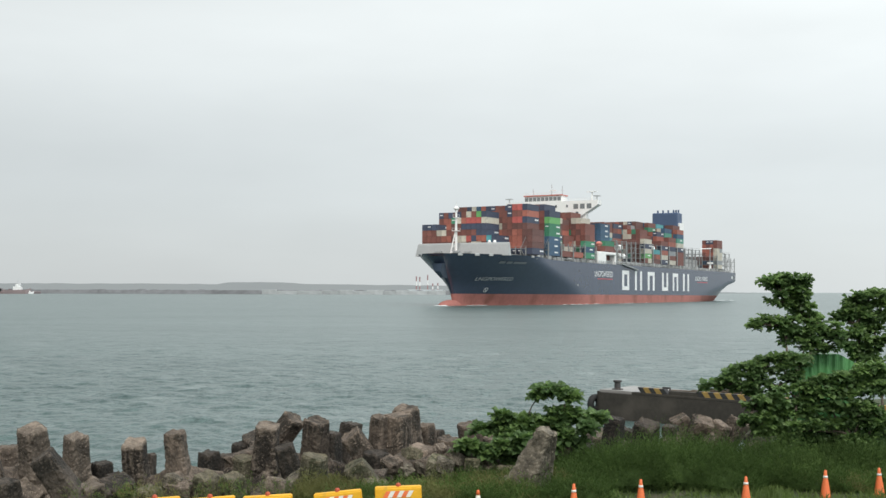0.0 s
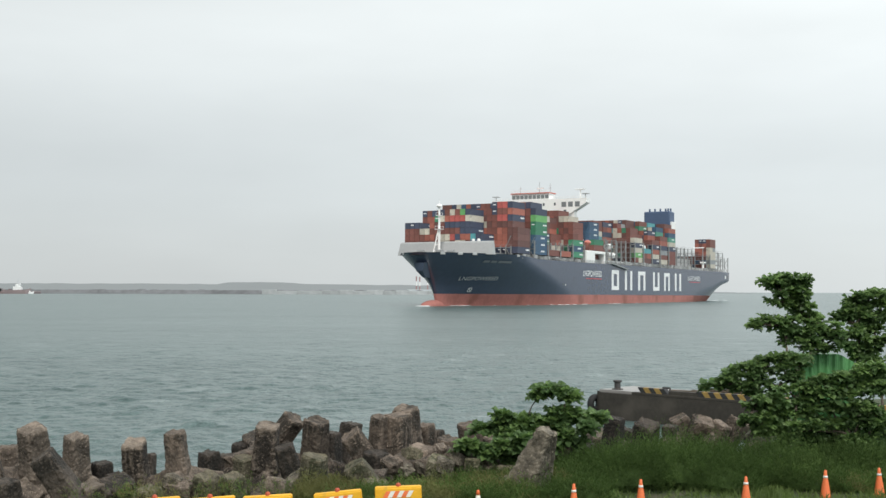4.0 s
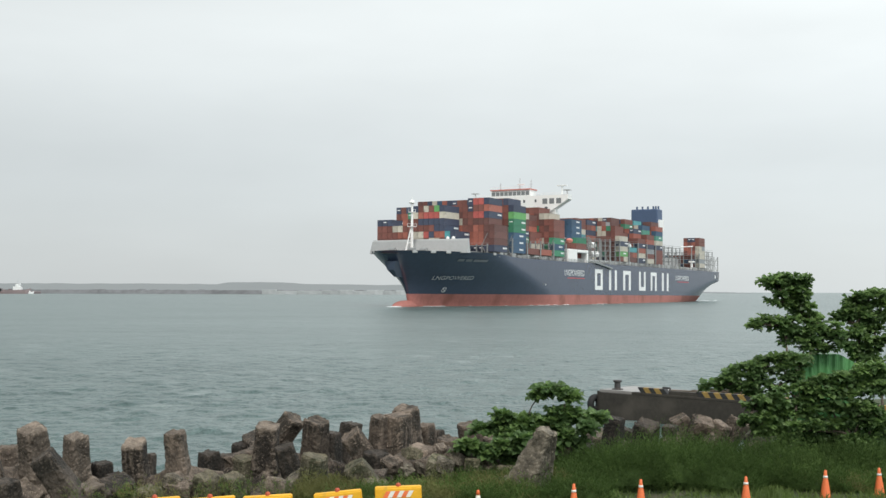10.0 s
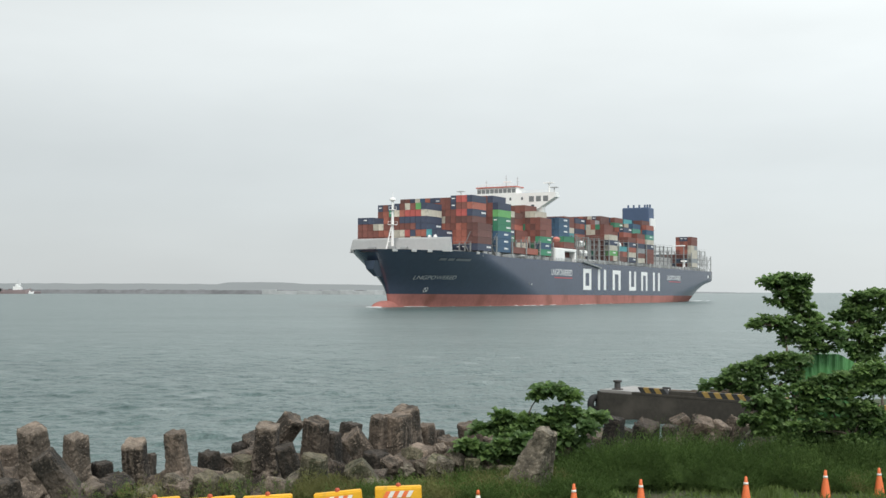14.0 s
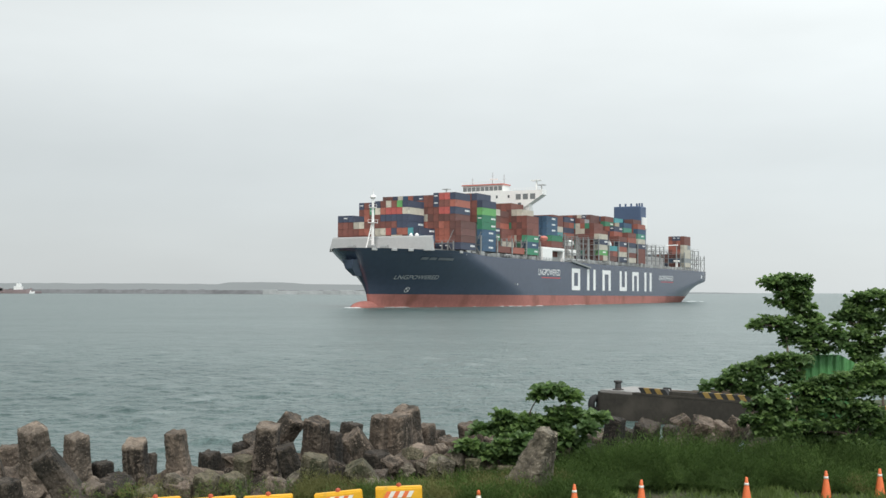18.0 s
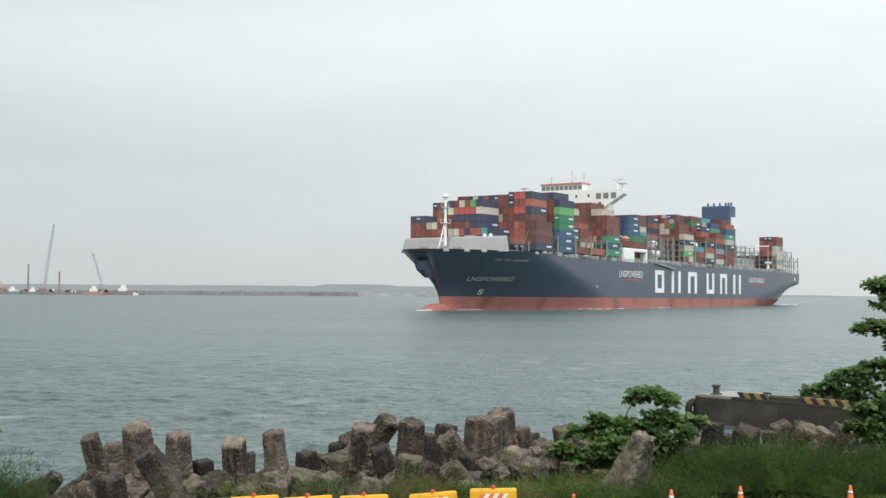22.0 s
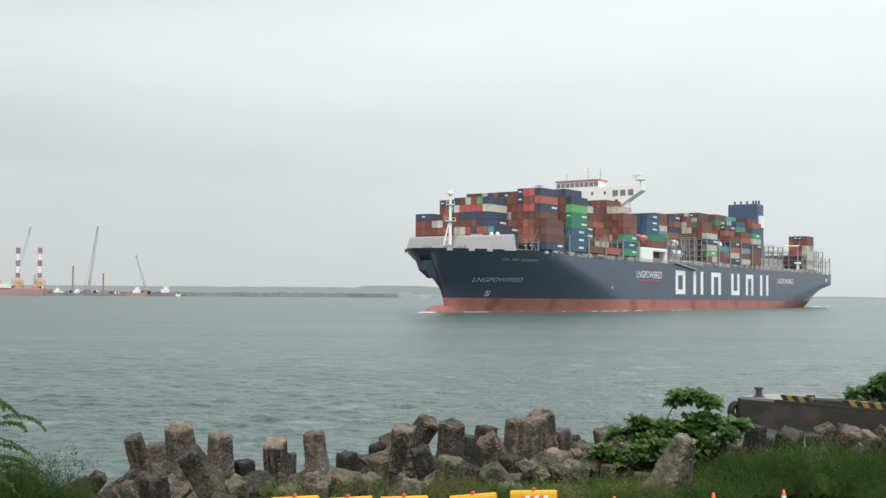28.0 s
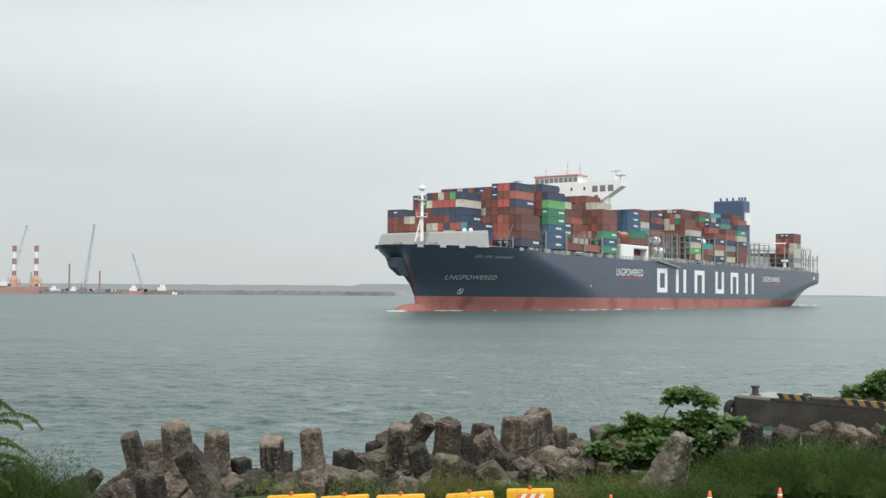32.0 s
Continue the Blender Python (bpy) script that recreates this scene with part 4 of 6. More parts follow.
# thin wake astern
for i in range(9):
    bm = bmesh.new()
    bmesh.ops.create_uvsphere(bm, u_segments=10, v_segments=6, radius=1.0)
    l = 3.0 + 5.0 * rw.random()
    for v in bm.verts:
        v.co = (v.co.x * l, v.co.y * (0.5 + 0.3 * rw.random()), v.co.z * 0.12 * (1 + 0.6 * noise.noise(v.co * 3 + Vector((i, 9, 0)))))
    ob = part("wake", bm, M["foam"], ship, "thin streak of foam astern", smooth=True)
    at_s = 350 + 62 * i / 9 + 4 * rw.random()
    ob.matrix_basis = pose(sx(at_s), rw.uniform(6, 20), SEA + 0.02 + 0.85 * at_s / 183, 0, 0, rw.uniform(-4, 4))

# ---- the bank: concrete armour units, plants, barriers, cones ----
def tetrapod_mesh(seed, material="concrete", taper=1.0):
    """Four tapered eight-sided legs that meet in the middle, with chipped edges."""
    rt = random.Random(seed)
    bm = bmesh.new()
    dirs = [Vector((0, 0, 1))] + [Vector((math.cos(a) * 0.943, math.sin(a) * 0.943, -0.333)) for a in (0.0, 2.0944, 4.1888)]
    for d in dirs:
        q = d.to_track_quat("Z", "Y")
        rings = []
        for at, r in ((0.0, 0.455), (0.35, 0.49), (0.75, 0.44), (1.25, 0.42 * (0.4 + 0.6 * taper)), (1.66, 0.405 * taper), (1.72, 0.365 * taper)):
            ring = []
            for i in range(8):
                a = math.pi / 8 + i * math.pi / 4 + (0.25 if i % 2 else -0.25)
                k = r * (1.04 + rt.uniform(-0.04, 0.03))
                ring.append(bm.verts.new(q @ Vector((k * math.cos(a), k * math.sin(a), at + (rt.uniform(-0.05, 0.03) if at > 1 else 0)))))
            rings.append(ring)
        for a, b in zip(rings, rings[1:]):
            for i in range(8):
                bm.faces.new((a[i], a[(i + 1) % 8], b[(i + 1) % 8], b[i]))
        bm.faces.new(rings[-1])
    bmesh.ops.subdivide_edges(bm, edges=[e for e in bm.edges if e.calc_length() > 0.28], cuts=1, use_grid_fill=True)
    bmesh.ops.subdivide_edges(bm, edges=[e for e in bm.edges if e.calc_length() > 0.17], cuts=1, use_grid_fill=True)
    bmesh.ops.subdivide_edges(bm, edges=[e for e in bm.edges if e.calc_length() > 0.10 and max(v.co.length for v in e.verts) > 0.9], cuts=1, use_grid_fill=True)
    bm.normal_update()
    shifts = []
    for v in bm.verts:
        p = v.co * 2.3 + Vector((seed * 7.0, 0, 0))
        out = 0.008 * noise.noise(p) + 0.012 * noise.noise(p * 3.1) + 0.011 * noise.noise(p * 6.7) + 0.005 * noise.noise(p * 13)
        # chipped arrises
        if any(len(e.link_faces) == 2 and e.calc_face_angle() > 0.45 for e in v.link_edges):
            out -= 0.060 * max(0, noise.noise(p * 4.7 + Vector((5, 0, 0))) + 0.15) + rt.uniform(0, 0.012)
        shifts.append(v.normal * out)
    for v, d in zip(bm.verts, shifts):
        v.co += d
    me = bpy.data.meshes.new("tetrapod")
    bm.to_mesh(me)
    bm.free()
    me.materials.append(M[material])
    return me


TETRAPODS = [tetrapod_mesh(i) for i in range(6)]
PALE_ONE = tetrapod_mesh(21, "concrete_pale", 0.64)
MOSSY_ONES = [tetrapod_mesh(i + 12, "concrete_mossy") for i in range(4)]
LOW_ONES = [tetrapod_mesh(i + 6, "concrete_wet_shade") for i in range(4)]
DARKENED_ONES = [tetrapod_mesh(i + 30, "concrete_darkened") for i in range(3)]
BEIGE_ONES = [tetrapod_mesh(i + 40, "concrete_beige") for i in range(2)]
SORTS = dict(darkened=DARKENED_ONES, beige=BEIGE_ONES, grey=TETRAPODS, dark=LOW_ONES, mossy=MOSSY_ONES, pale=[PALE_ONE])


def tetrapod(i, tip, lean, turn, size, label, nod=0.0, sort="grey"):
    if abs(lean) > 15:
        # a leaning unit has settled with two legs under it
        turn = (0 if lean > 0 else 60) + 0.25 * (turn % 60 - 30)
    r = Matrix.Rotation(radians(nod), 4, "X") @ Matrix.Rotation(radians(lean), 4, "Y") @ Matrix.Rotation(radians(turn), 4, "Z")
    ob = new("tetrapod", SORTS[sort][i % len(SORTS[sort])])
    ob.matrix_basis = Matrix.Translation(Vector(tip) - r @ Vector((0, 0, 1.7 * size))) @ r @ Matrix.Scale(size, 4)
    return tagged(ob, label, "tetrapod", "armour units along the shore")


ra = random.Random(11)


def heap(units):
    """A stretch of the armour: tip of the standing leg (x, y, z), lean to the right, turn, size, nod towards the land, sort of surface."""
    for i, (x, y, z, lean, turn, size, nod, sort) in enumerate(units):
        how = "lying in the heap" if abs(lean) > 60 else "leaning on its neighbours" if abs(lean) > 15 else "standing on the bank"
        look_ = dict(grey="weathered grey-brown concrete tetrapod ", dark="dark concrete tetrapod ", darkened="black-shafted concrete tetrapod with a pale tip ", beige="pale beige worn concrete tetrapod ", mossy="weed-grown pale concrete tetrapod ", pale="pale lichened concrete tetrapod ")[sort]
        tetrapod(i, (x, y, z - 0.30 * size * math.sin(radians(nod))), lean, turn, size, look_ + how, nod, sort)


heap((
    (-12.89, 32.0, 2.21, -11, 64, 0.76, 14, "grey"),
    (-15.26, 33.5, 0.57, -23, 50, 0.93, 0, "dark"),
    (-14.88, 34.5, 0.59, 39, 10, 0.65, 0, "dark"),
    (-14.22, 30.5, 0.95, -19, 15, 0.77, 8, "dark"),
    (-12.73, 33.6, 1.78, -1, 60, 0.85, 4, "grey"),
    (-11.20, 31.2, 2.66, 1, 8, 0.98, 20, "beige"),
    (-10.90, 28.5, 1.62, -3, 15, 0.90, 8, "dark"),
    (-10.01, 28.5, 2.28, -32, 60, 0.90, 14, "dark"),
    (-10.06, 31.4, 2.38, 2, 3, 0.85, 10, "beige"),
    (-9.65, 32.4, 1.46, -1, 0, 0.77, 4, "dark"),
    (-8.84, 28.8, 1.51, -1, 4, 0.80, 16, "darkened"),
    (-8.47, 31.4, 2.26, 2, 40, 0.87, 20, "darkened"),
))
heap((
    (-8.48, 33.2, 1.59, 3, 30, 0.46, 0, "dark"),
    (-7.29, 31.1, 2.52, -5, 38, 0.76, 6, "grey"),
    (-6.88, 30.0, 1.33, -3, 10, 0.91, 10, "grey"),
    (-7.75, 32.0, 1.15, 7, 40, 0.52, 4, "dark"),
    (-7.40, 28.8, 1.40, -1, 15, 0.80, 12, "mossy"),
    (-8.99, 31.5, 1.29, -1, 5, 0.67, 6, "dark"),
    (-6.13, 29.8, 1.60, 2, 15, 0.86, 16, "mossy"),
    (-6.94, 34.0, 1.55, -1, 5, 0.81, 4, "dark"),
    (-6.59, 35.2, 1.31, -1, 10, 0.80, 4, "dark"),
    (-6.31, 36.0, 1.55, -1, 5, 0.82, 8, "dark"),
    (-5.56, 30.2, 1.51, -2, 10, 0.84, 12, "mossy"),
    (-5.81, 33.5, 1.51, -2, 0, 0.80, 10, "mossy"),
))
heap((
    (-5.09, 33.3, 2.50, 5, 42, 0.96, 14, "darkened"),
    (-4.48, 34.8, 2.54, 36, 0, 0.88, 16, "grey"),
    (-3.75, 34.0, 2.58, 4, 10, 0.94, 18, "grey"),
    (-3.33, 30.0, 2.06, 8, 20, 0.87, 8, "mossy"),
    (-4.50, 32.4, 2.00, -15, 60, 0.82, 14, "dark"),
    (-3.03, 38.0, 1.93, 6, 10, 0.91, 0, "dark"),
    (-3.54, 36.5, 1.83, 1, 15, 0.78, 4, "dark"),
    (-2.72, 33.4, 2.22, -34, 60, 0.92, 12, "grey"),
    (-1.87, 32.4, 1.82, 1, 8, 0.94, 8, "dark"),
    (-2.35, 35.0, 1.73, -23, 20, 0.40, 0, "dark"),
    (-1.12, 34.3, 2.92, -4, 12, 0.99, 16, "grey"),
    (-1.80, 33.6, 2.68, 4, 5, 0.76, 8, "grey"),
))
heap((
    (-1.32, 33.7, 2.75, 1, 10, 1.02, 8, "grey"),
    (-0.73, 32.3, 1.84, 1, 15, 1.54, 10, "grey"),
    (-2.32, 29.6, 1.91, -34, 60, 0.89, 12, "mossy"),
    (-1.67, 29.0, 1.56, 6, 15, 0.84, 10, "mossy"),
    (-0.60, 32.5, 1.98, -0, 10, 1.06, 12, "grey"),
    (-0.54, 35.4, 2.22, -6, 5, 0.76, 6, "grey"),
    (-0.17, 38.0, 1.71, -8, 0, 0.57, 0, "dark"),
    (0.19, 36.0, 1.76, 5, 15, 0.91, 10, "grey"),
    (0.82, 35.4, 2.30, -11, 60, 1.02, 8, "grey"),
    (0.27, 33.0, 1.80, 6, 20, 1.04, 14, "grey"),
    (-0.04, 31.0, 1.85, 5, 40, 1.09, 14, "mossy"),
    (1.61, 35.0, 1.92, 3, 15, 0.92, 8, "grey"),
))
heap((
    (0.89, 31.2, 1.81, 2, 10, 0.71, 4, "mossy"),
    (1.76, 31.0, 1.64, 0, 20, 0.78, 4, "mossy"),
    (2.64, 28.6, 2.92, 19, 30, 1.11, 10, "pale"),
    (3.55, 34.0, 2.20, -5, 30, 0.90, 8, "grey"),
    (4.04, 33.0, 2.02, 0, 15, 0.91, 10, "dark"),
    (5.30, 35.1, 2.48, 5, 10, 0.79, 6, "dark"),
    (5.04, 36.0, 1.85, 0, 30, 0.91, 8, "grey"),
    (6.64, 37.0, 2.21, 4, 8, 1.07, 22, "dark"),
    (7.96, 38.6, 2.16, -25, 20, 0.87, 16, "grey"),
    (8.70, 38.0, 2.21, 11, 44, 1.05, 26, "grey"),
    (7.37, 37.0, 2.03, -6, 10, 0.70, 8, "dark"),
    (9.59, 39.0, 1.89, 27, 15, 0.88, 14, "grey"),
))
heap((
    (10.31, 39.4, 1.97, 33, 30, 0.99, 12, "grey"),
    (6.24, 38.6, 1.72, 11, 10, 0.73, 8, "dark"),
))
# low units in the dark copy stand for shaded gaps between the legs
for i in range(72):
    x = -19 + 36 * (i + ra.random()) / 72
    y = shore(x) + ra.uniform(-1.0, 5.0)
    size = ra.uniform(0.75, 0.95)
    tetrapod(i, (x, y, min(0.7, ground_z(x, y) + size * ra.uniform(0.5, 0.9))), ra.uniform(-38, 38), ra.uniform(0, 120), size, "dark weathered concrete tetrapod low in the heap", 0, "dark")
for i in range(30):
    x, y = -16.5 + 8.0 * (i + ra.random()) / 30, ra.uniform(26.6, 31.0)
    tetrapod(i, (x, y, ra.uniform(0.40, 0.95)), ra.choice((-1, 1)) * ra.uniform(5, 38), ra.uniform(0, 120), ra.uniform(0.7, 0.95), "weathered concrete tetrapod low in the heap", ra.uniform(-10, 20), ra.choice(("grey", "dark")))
tetrapod(1, (-13.75, 27.0, 1.90), -4, 30, 0.9, "dark concrete tetrapod under the feathery tree", 10, "dark")


def stone_mesh(seed, material):
    """A broken block of concrete with flat faces and torn edges."""
    rt = random.Random(seed)
    bm = bmesh.new()
    bmesh.ops.create_cube(bm, size=1.0)
    for v in bm.verts:
        v.co = Vector((v.co.x * rt.uniform(0.9, 1.5), v.co.y * rt.uniform(0.8, 1.2), v.co.z * rt.uniform(0.6, 1.1)))
    bmesh.ops.bevel(bm, geom=list(bm.edges), offset=0.10, segments=1, affect="EDGES")
    bmesh.ops.subdivide_edges(bm, edges=list(bm.edges), cuts=2, use_grid_fill=True)
    for v in bm.verts:
        p = v.co * 2.6 + Vector((seed * 5.0, 0, 0))
        v.co += v.co.normalized() * (0.10 * noise.noise(p) + 0.06 * noise.noise(p * 2.7) + 0.03 * noise.noise(p * 6))
    me = bpy.data.meshes.new("broken_block")
    bm.to_mesh(me)
    bm.free()
    me.materials.append(M[material])
    return me


BLOCKS = [stone_mesh(60 + i, ("concrete", "concrete_beige", "concrete_mossy", "concrete_pale")[i % 4]) for i in range(8)]
rb = random.Random(61)
for i in range(46):
    # most lie between the units before the shrub, the rest by the quay and along the bank
    if i < 26:
        x, y, z = rb.uniform(-1.6, 2.4), rb.uniform(30.6, 33.2), rb.uniform(1.35, 1.80)
    elif i < 34:
        x, y, z = rb.uniform(5.0, 10.5), rb.uniform(36.0, 39.0), rb.uniform(1.1, 1.5)
    else:
        x, y, z = rb.uniform(-8.0, -1.6), rb.uniform(29.2, 31.0), rb.uniform(0.95, 1.30)
    ob = new("broken_block", BLOCKS[i % 8])
    ob.matrix_basis = pose(x, y, z, rb.uniform(-30, 30), rb.uniform(-30, 30), rb.uniform(0, 360)) @ Matrix.Scale(rb.uniform(0.28, 0.55), 4)
    tagged(ob, "broken lump of weathered concrete wedged between the armour units", "stone", "broken lumps in the heap")


def leaf_mesh(name, spots, slots):
    """Folded leaves, each from (place, way, up, length, width, slot)."""
    verts, faces, which = [], [], []
    for p, d, n, l, w, k in spots:
        side = d.cross(n).normalized() * w * 0.5
        b = len(verts)
        dip = n * (w * 0.22)
        verts += [p, p + d * l * 0.38 + side * 0.66 + dip * 0.6, p + d * l * 0.78 + side + dip, p + d * l - n * l * 0.16, p + d * l * 0.78 - side + dip, p + d * l * 0.38 - side * 0.66 + dip * 0.6, p + d * l * 0.55]
        faces += [(b, b + 1, b + 6), (b + 1, b + 2, b + 6), (b + 2, b + 3, b + 6), (b + 3, b + 4, b + 6), (b + 4, b + 5, b + 6), (b + 5, b, b + 6)]
        which += [k] * 6
    me = bpy.data.meshes.new(name)
    me.from_pydata([tuple(v) for v in verts], [], faces)
    me.polygons.foreach_set("material_index", which)
    for m in slots:
        me.materials.append(m)
    return me


def rosettes(clumps, per, size, rng_, flat=0.68, light=0.3):
    """Leaves in whorls on the upper side of each clump (x, y, z, across, upright)."""
    spots = []
    for x, y, z, rx, rz in clumps:
        count = max(2, int(per * (rx + 0.12) * (rz + 0.09) / 0.1))
        tufts = []
        for _ in range(max(3, count // 5)):
            while True:
                u = Vector((rng_.uniform(-1.3, 1.3), rng_.uniform(-1, 1), rng_.uniform(-1.3, 1.3)))
                if 0.15 < u.length < (1.4 if rng_.random() < 0.3 else 1.05):
                    break
            tufts.append(u)
        for i in range(count):
            u = tufts[i % len(tufts)] + Vector((rng_.gauss(0, 0.5), rng_.gauss(0, 0.5), rng_.gauss(0, 0.4))) * min(1, 0.13 / max(rx, 0.05))
            c = Vector((x + u.x * rx, y + u.y * max(rx, rz) * 0.8, z + u.z * (rz * 1.1 + 0.02) - size * 0.33))
            # lit tops painted in: light leaves grow commoner towards the top of a clump
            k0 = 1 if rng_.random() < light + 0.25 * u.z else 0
            turn = rng_.uniform(0, 6.28)
            n = rng_.randint(5, 8)
            for j in range(n):
                a = turn + j * 6.283 / n + rng_.uniform(-0.3, 0.3)
                d = Vector((math.cos(a), math.sin(a), rng_.uniform(-0.45, 0.8))).normalized()
                up = (Vector((0, 0, 1)) - d * d.z + Vector((rng_.uniform(-.5, .5), rng_.uniform(-.7, .3), 0))).normalized()
                l = size * rng_.uniform(0.65, 1.15)
                spots.append((c + d * 0.03, d, up, l, l * flat, k0))
    return spots


def limb(bm, a, b, r0, r1, rng_, pieces=5):
    a, b = Vector(a), Vector(b)
    last, lr = a, r0
    sag = (b - a).length * 0.08
    for i in range(1, pieces + 1):
        t = i / pieces
        p = a.lerp(b, t) + Vector((rng_.uniform(-sag, sag), rng_.uniform(-sag, sag), rng_.uniform(-sag, sag))) * (1 - t) + Vector((0, 0, sag * 2 * t * (1 - t)))
        r = r0 + (r1 - r0) * t
        tube(bm, last, p, lr, r, 7)
        last, lr = p, r


def plant(name, base, clumps, per, size, label, category, seed, light=0.3, trunk_r=0.16, fork=0.9):
    rp = random.Random(seed)
    bx, by = base
    bz = ground_z(bx, by) - 0.1
    tree = tagged(empty(name, pose(bx, by, bz)), label, category)
    inv = Vector((bx, by, bz))
    bm = bmesh.new()
    tube(bm, (0, 0, 0), (0.05, 0, fork), trunk_r, trunk_r * 0.8, 9)
    part("trunk", bm, M["bark"], tree)
    joints = [Vector((0.05, 0, fork))]
    for x, y, z, rx, rz in sorted(clumps, key=lambda c: c[2]):
        bm = bmesh.new()
        here = Vector((x, y, z)) - inv
        lower = [c for c in joints if c.z < here.z - 0.05]
        start = min(lower, key=lambda c: (c - here).length) if lower else joints[0]
        limb(bm, start, here, trunk_r * 0.30 if start is not joints[0] else trunk_r * 0.6, 0.012, rp)
        joints.append(here)
        part("limb", bm, M["bark"], tree)
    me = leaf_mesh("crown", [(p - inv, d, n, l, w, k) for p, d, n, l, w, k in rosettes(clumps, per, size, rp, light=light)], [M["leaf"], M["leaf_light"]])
    crown = new("crown", me)
    crown.parent = tree
    return tree


def sprigs(depth, rows):
    """Clumps from (x, z, across, upright), strewn a little about one depth."""
    return tuple((x, depth + 0.16 * ((i * 37) % 11 / 5 - 1), z, w, h) for i, (x, z, w, h) in enumerate(rows))


TOP_BOUGH = sprigs(34.3, (
    (9.73, 6.69, 0.16, 0.04),
    (10.04, 6.76, 0.16, 0.05),
    (10.39, 6.80, 0.19, 0.05),
    (10.71, 6.82, 0.16, 0.05),
    (10.89, 6.76, 0.05, 0.03),
    (10.29, 6.56, 0.19, 0.09),
    (10.59, 6.58, 0.16, 0.09),
    (10.84, 6.58, 0.06, 0.05),
    (10.03, 6.54, 0.10, 0.05),
    (10.43, 6.31, 0.19, 0.09),
    (10.74, 6.34, 0.16, 0.09),
    (10.16, 6.34, 0.07, 0.04),
    (10.53, 6.08, 0.16, 0.07),
    (10.83, 6.11, 0.14, 0.07),
    (9.85, 6.11, 0.08, 0.03),
    (10.26, 6.01, 0.06, 0.04),
    (10.68, 5.88, 0.14, 0.05),
    (10.96, 5.91, 0.08, 0.07),
    (10.83, 5.68, 0.12, 0.05),
    (11.10, 5.70, 0.10, 0.05),
    (11.03, 5.51, 0.16, 0.05),
    (11.33, 5.51, 0.12, 0.04),
    (11.26, 5.36, 0.12, 0.04),
))
MIDDLE_BOUGHS = sprigs(34.0, (
    (9.29, 5.37, 0.10, 0.03),
    (9.54, 5.50, 0.14, 0.04),
    (9.84, 5.53, 0.18, 0.05),
    (10.14, 5.51, 0.16, 0.05),
    (10.44, 5.55, 0.14, 0.05),
    (9.79, 5.35, 0.14, 0.03),
    (10.14, 5.29, 0.18, 0.04),
    (10.44, 5.31, 0.14, 0.06),
    (10.38, 5.07, 0.10, 0.04),
    (10.22, 4.92, 0.04, 0.03),
    (10.63, 5.09, 0.08, 0.04),
    (10.68, 4.90, 0.06, 0.04),
    (10.93, 5.22, 0.18, 0.07),
    (11.28, 5.27, 0.20, 0.09),
    (11.63, 5.27, 0.14, 0.07),
    (10.98, 4.97, 0.20, 0.07),
    (11.38, 5.00, 0.22, 0.09),
    (11.72, 5.03, 0.12, 0.09),
    (11.08, 4.75, 0.16, 0.04),
    (11.42, 4.70, 0.18, 0.05),
    (10.80, 4.70, 0.05, 0.03),
))
EAST_TOP = sprigs(35.2, (
    (12.35, 5.75, 0.13, 0.04),
    (12.20, 5.60, 0.10, 0.04),
    (12.71, 6.11, 0.10, 0.04),
    (12.97, 6.32, 0.13, 0.04),
    (13.28, 6.27, 0.15, 0.06),
    (13.59, 6.32, 0.10, 0.08),
    (12.51, 5.88, 0.13, 0.04),
    (12.82, 5.91, 0.17, 0.06),
    (13.18, 5.98, 0.19, 0.08),
    (13.54, 6.01, 0.15, 0.10),
    (12.61, 5.60, 0.15, 0.04),
    (12.92, 5.60, 0.19, 0.06),
    (13.28, 5.65, 0.19, 0.08),
    (13.58, 5.65, 0.10, 0.10),
    (12.71, 5.34, 0.13, 0.04),
    (13.07, 5.29, 0.17, 0.06),
    (13.43, 5.29, 0.15, 0.10),
    (13.95, 6.17, 0.19, 0.14),
    (14.00, 5.55, 0.21, 0.22),
))
EAST_BOUGHS = sprigs(35.0, (
    (12.53, 5.09, 0.15, 0.08),
    (12.89, 5.02, 0.19, 0.08),
    (13.30, 4.96, 0.19, 0.10),
    (12.32, 4.78, 0.17, 0.08),
    (12.73, 4.68, 0.21, 0.10),
    (13.19, 4.64, 0.21, 0.12),
    (12.73, 4.38, 0.15, 0.10),
    (13.19, 4.28, 0.21, 0.14),
    (12.95, 4.02, 0.19, 0.12),
    (13.39, 3.97, 0.15, 0.16),
    (13.88, 4.94, 0.21, 0.22),
    (13.90, 4.28, 0.21, 0.26),
    (13.08, 3.72, 0.21, 0.12),
    (13.49, 3.62, 0.19, 0.14),
))
LOW_BOUGHS = sprigs(33.5, (
    (7.68, 3.64, 0.08, 0.03),
    (7.93, 3.68, 0.12, 0.03),
    (8.17, 3.72, 0.08, 0.03),
    (8.27, 3.86, 0.10, 0.04),
    (8.46, 4.09, 0.10, 0.04),
    (8.71, 4.13, 0.12, 0.04),
    (9.00, 4.21, 0.14, 0.05),
    (9.30, 4.30, 0.14, 0.05),
    (9.54, 4.40, 0.16, 0.05),
    (9.84, 4.45, 0.16, 0.05),
    (10.13, 4.48, 0.14, 0.05),
    (10.42, 4.50, 0.14, 0.04),
    (10.60, 4.44, 0.05, 0.04),
    (8.56, 3.83, 0.12, 0.03),
    (8.90, 3.93, 0.16, 0.04),
    (9.25, 4.01, 0.16, 0.04),
    (9.59, 4.13, 0.12, 0.04),
    (9.93, 4.21, 0.16, 0.04),
    (10.27, 4.23, 0.16, 0.05),
    (10.57, 4.26, 0.06, 0.04),
))
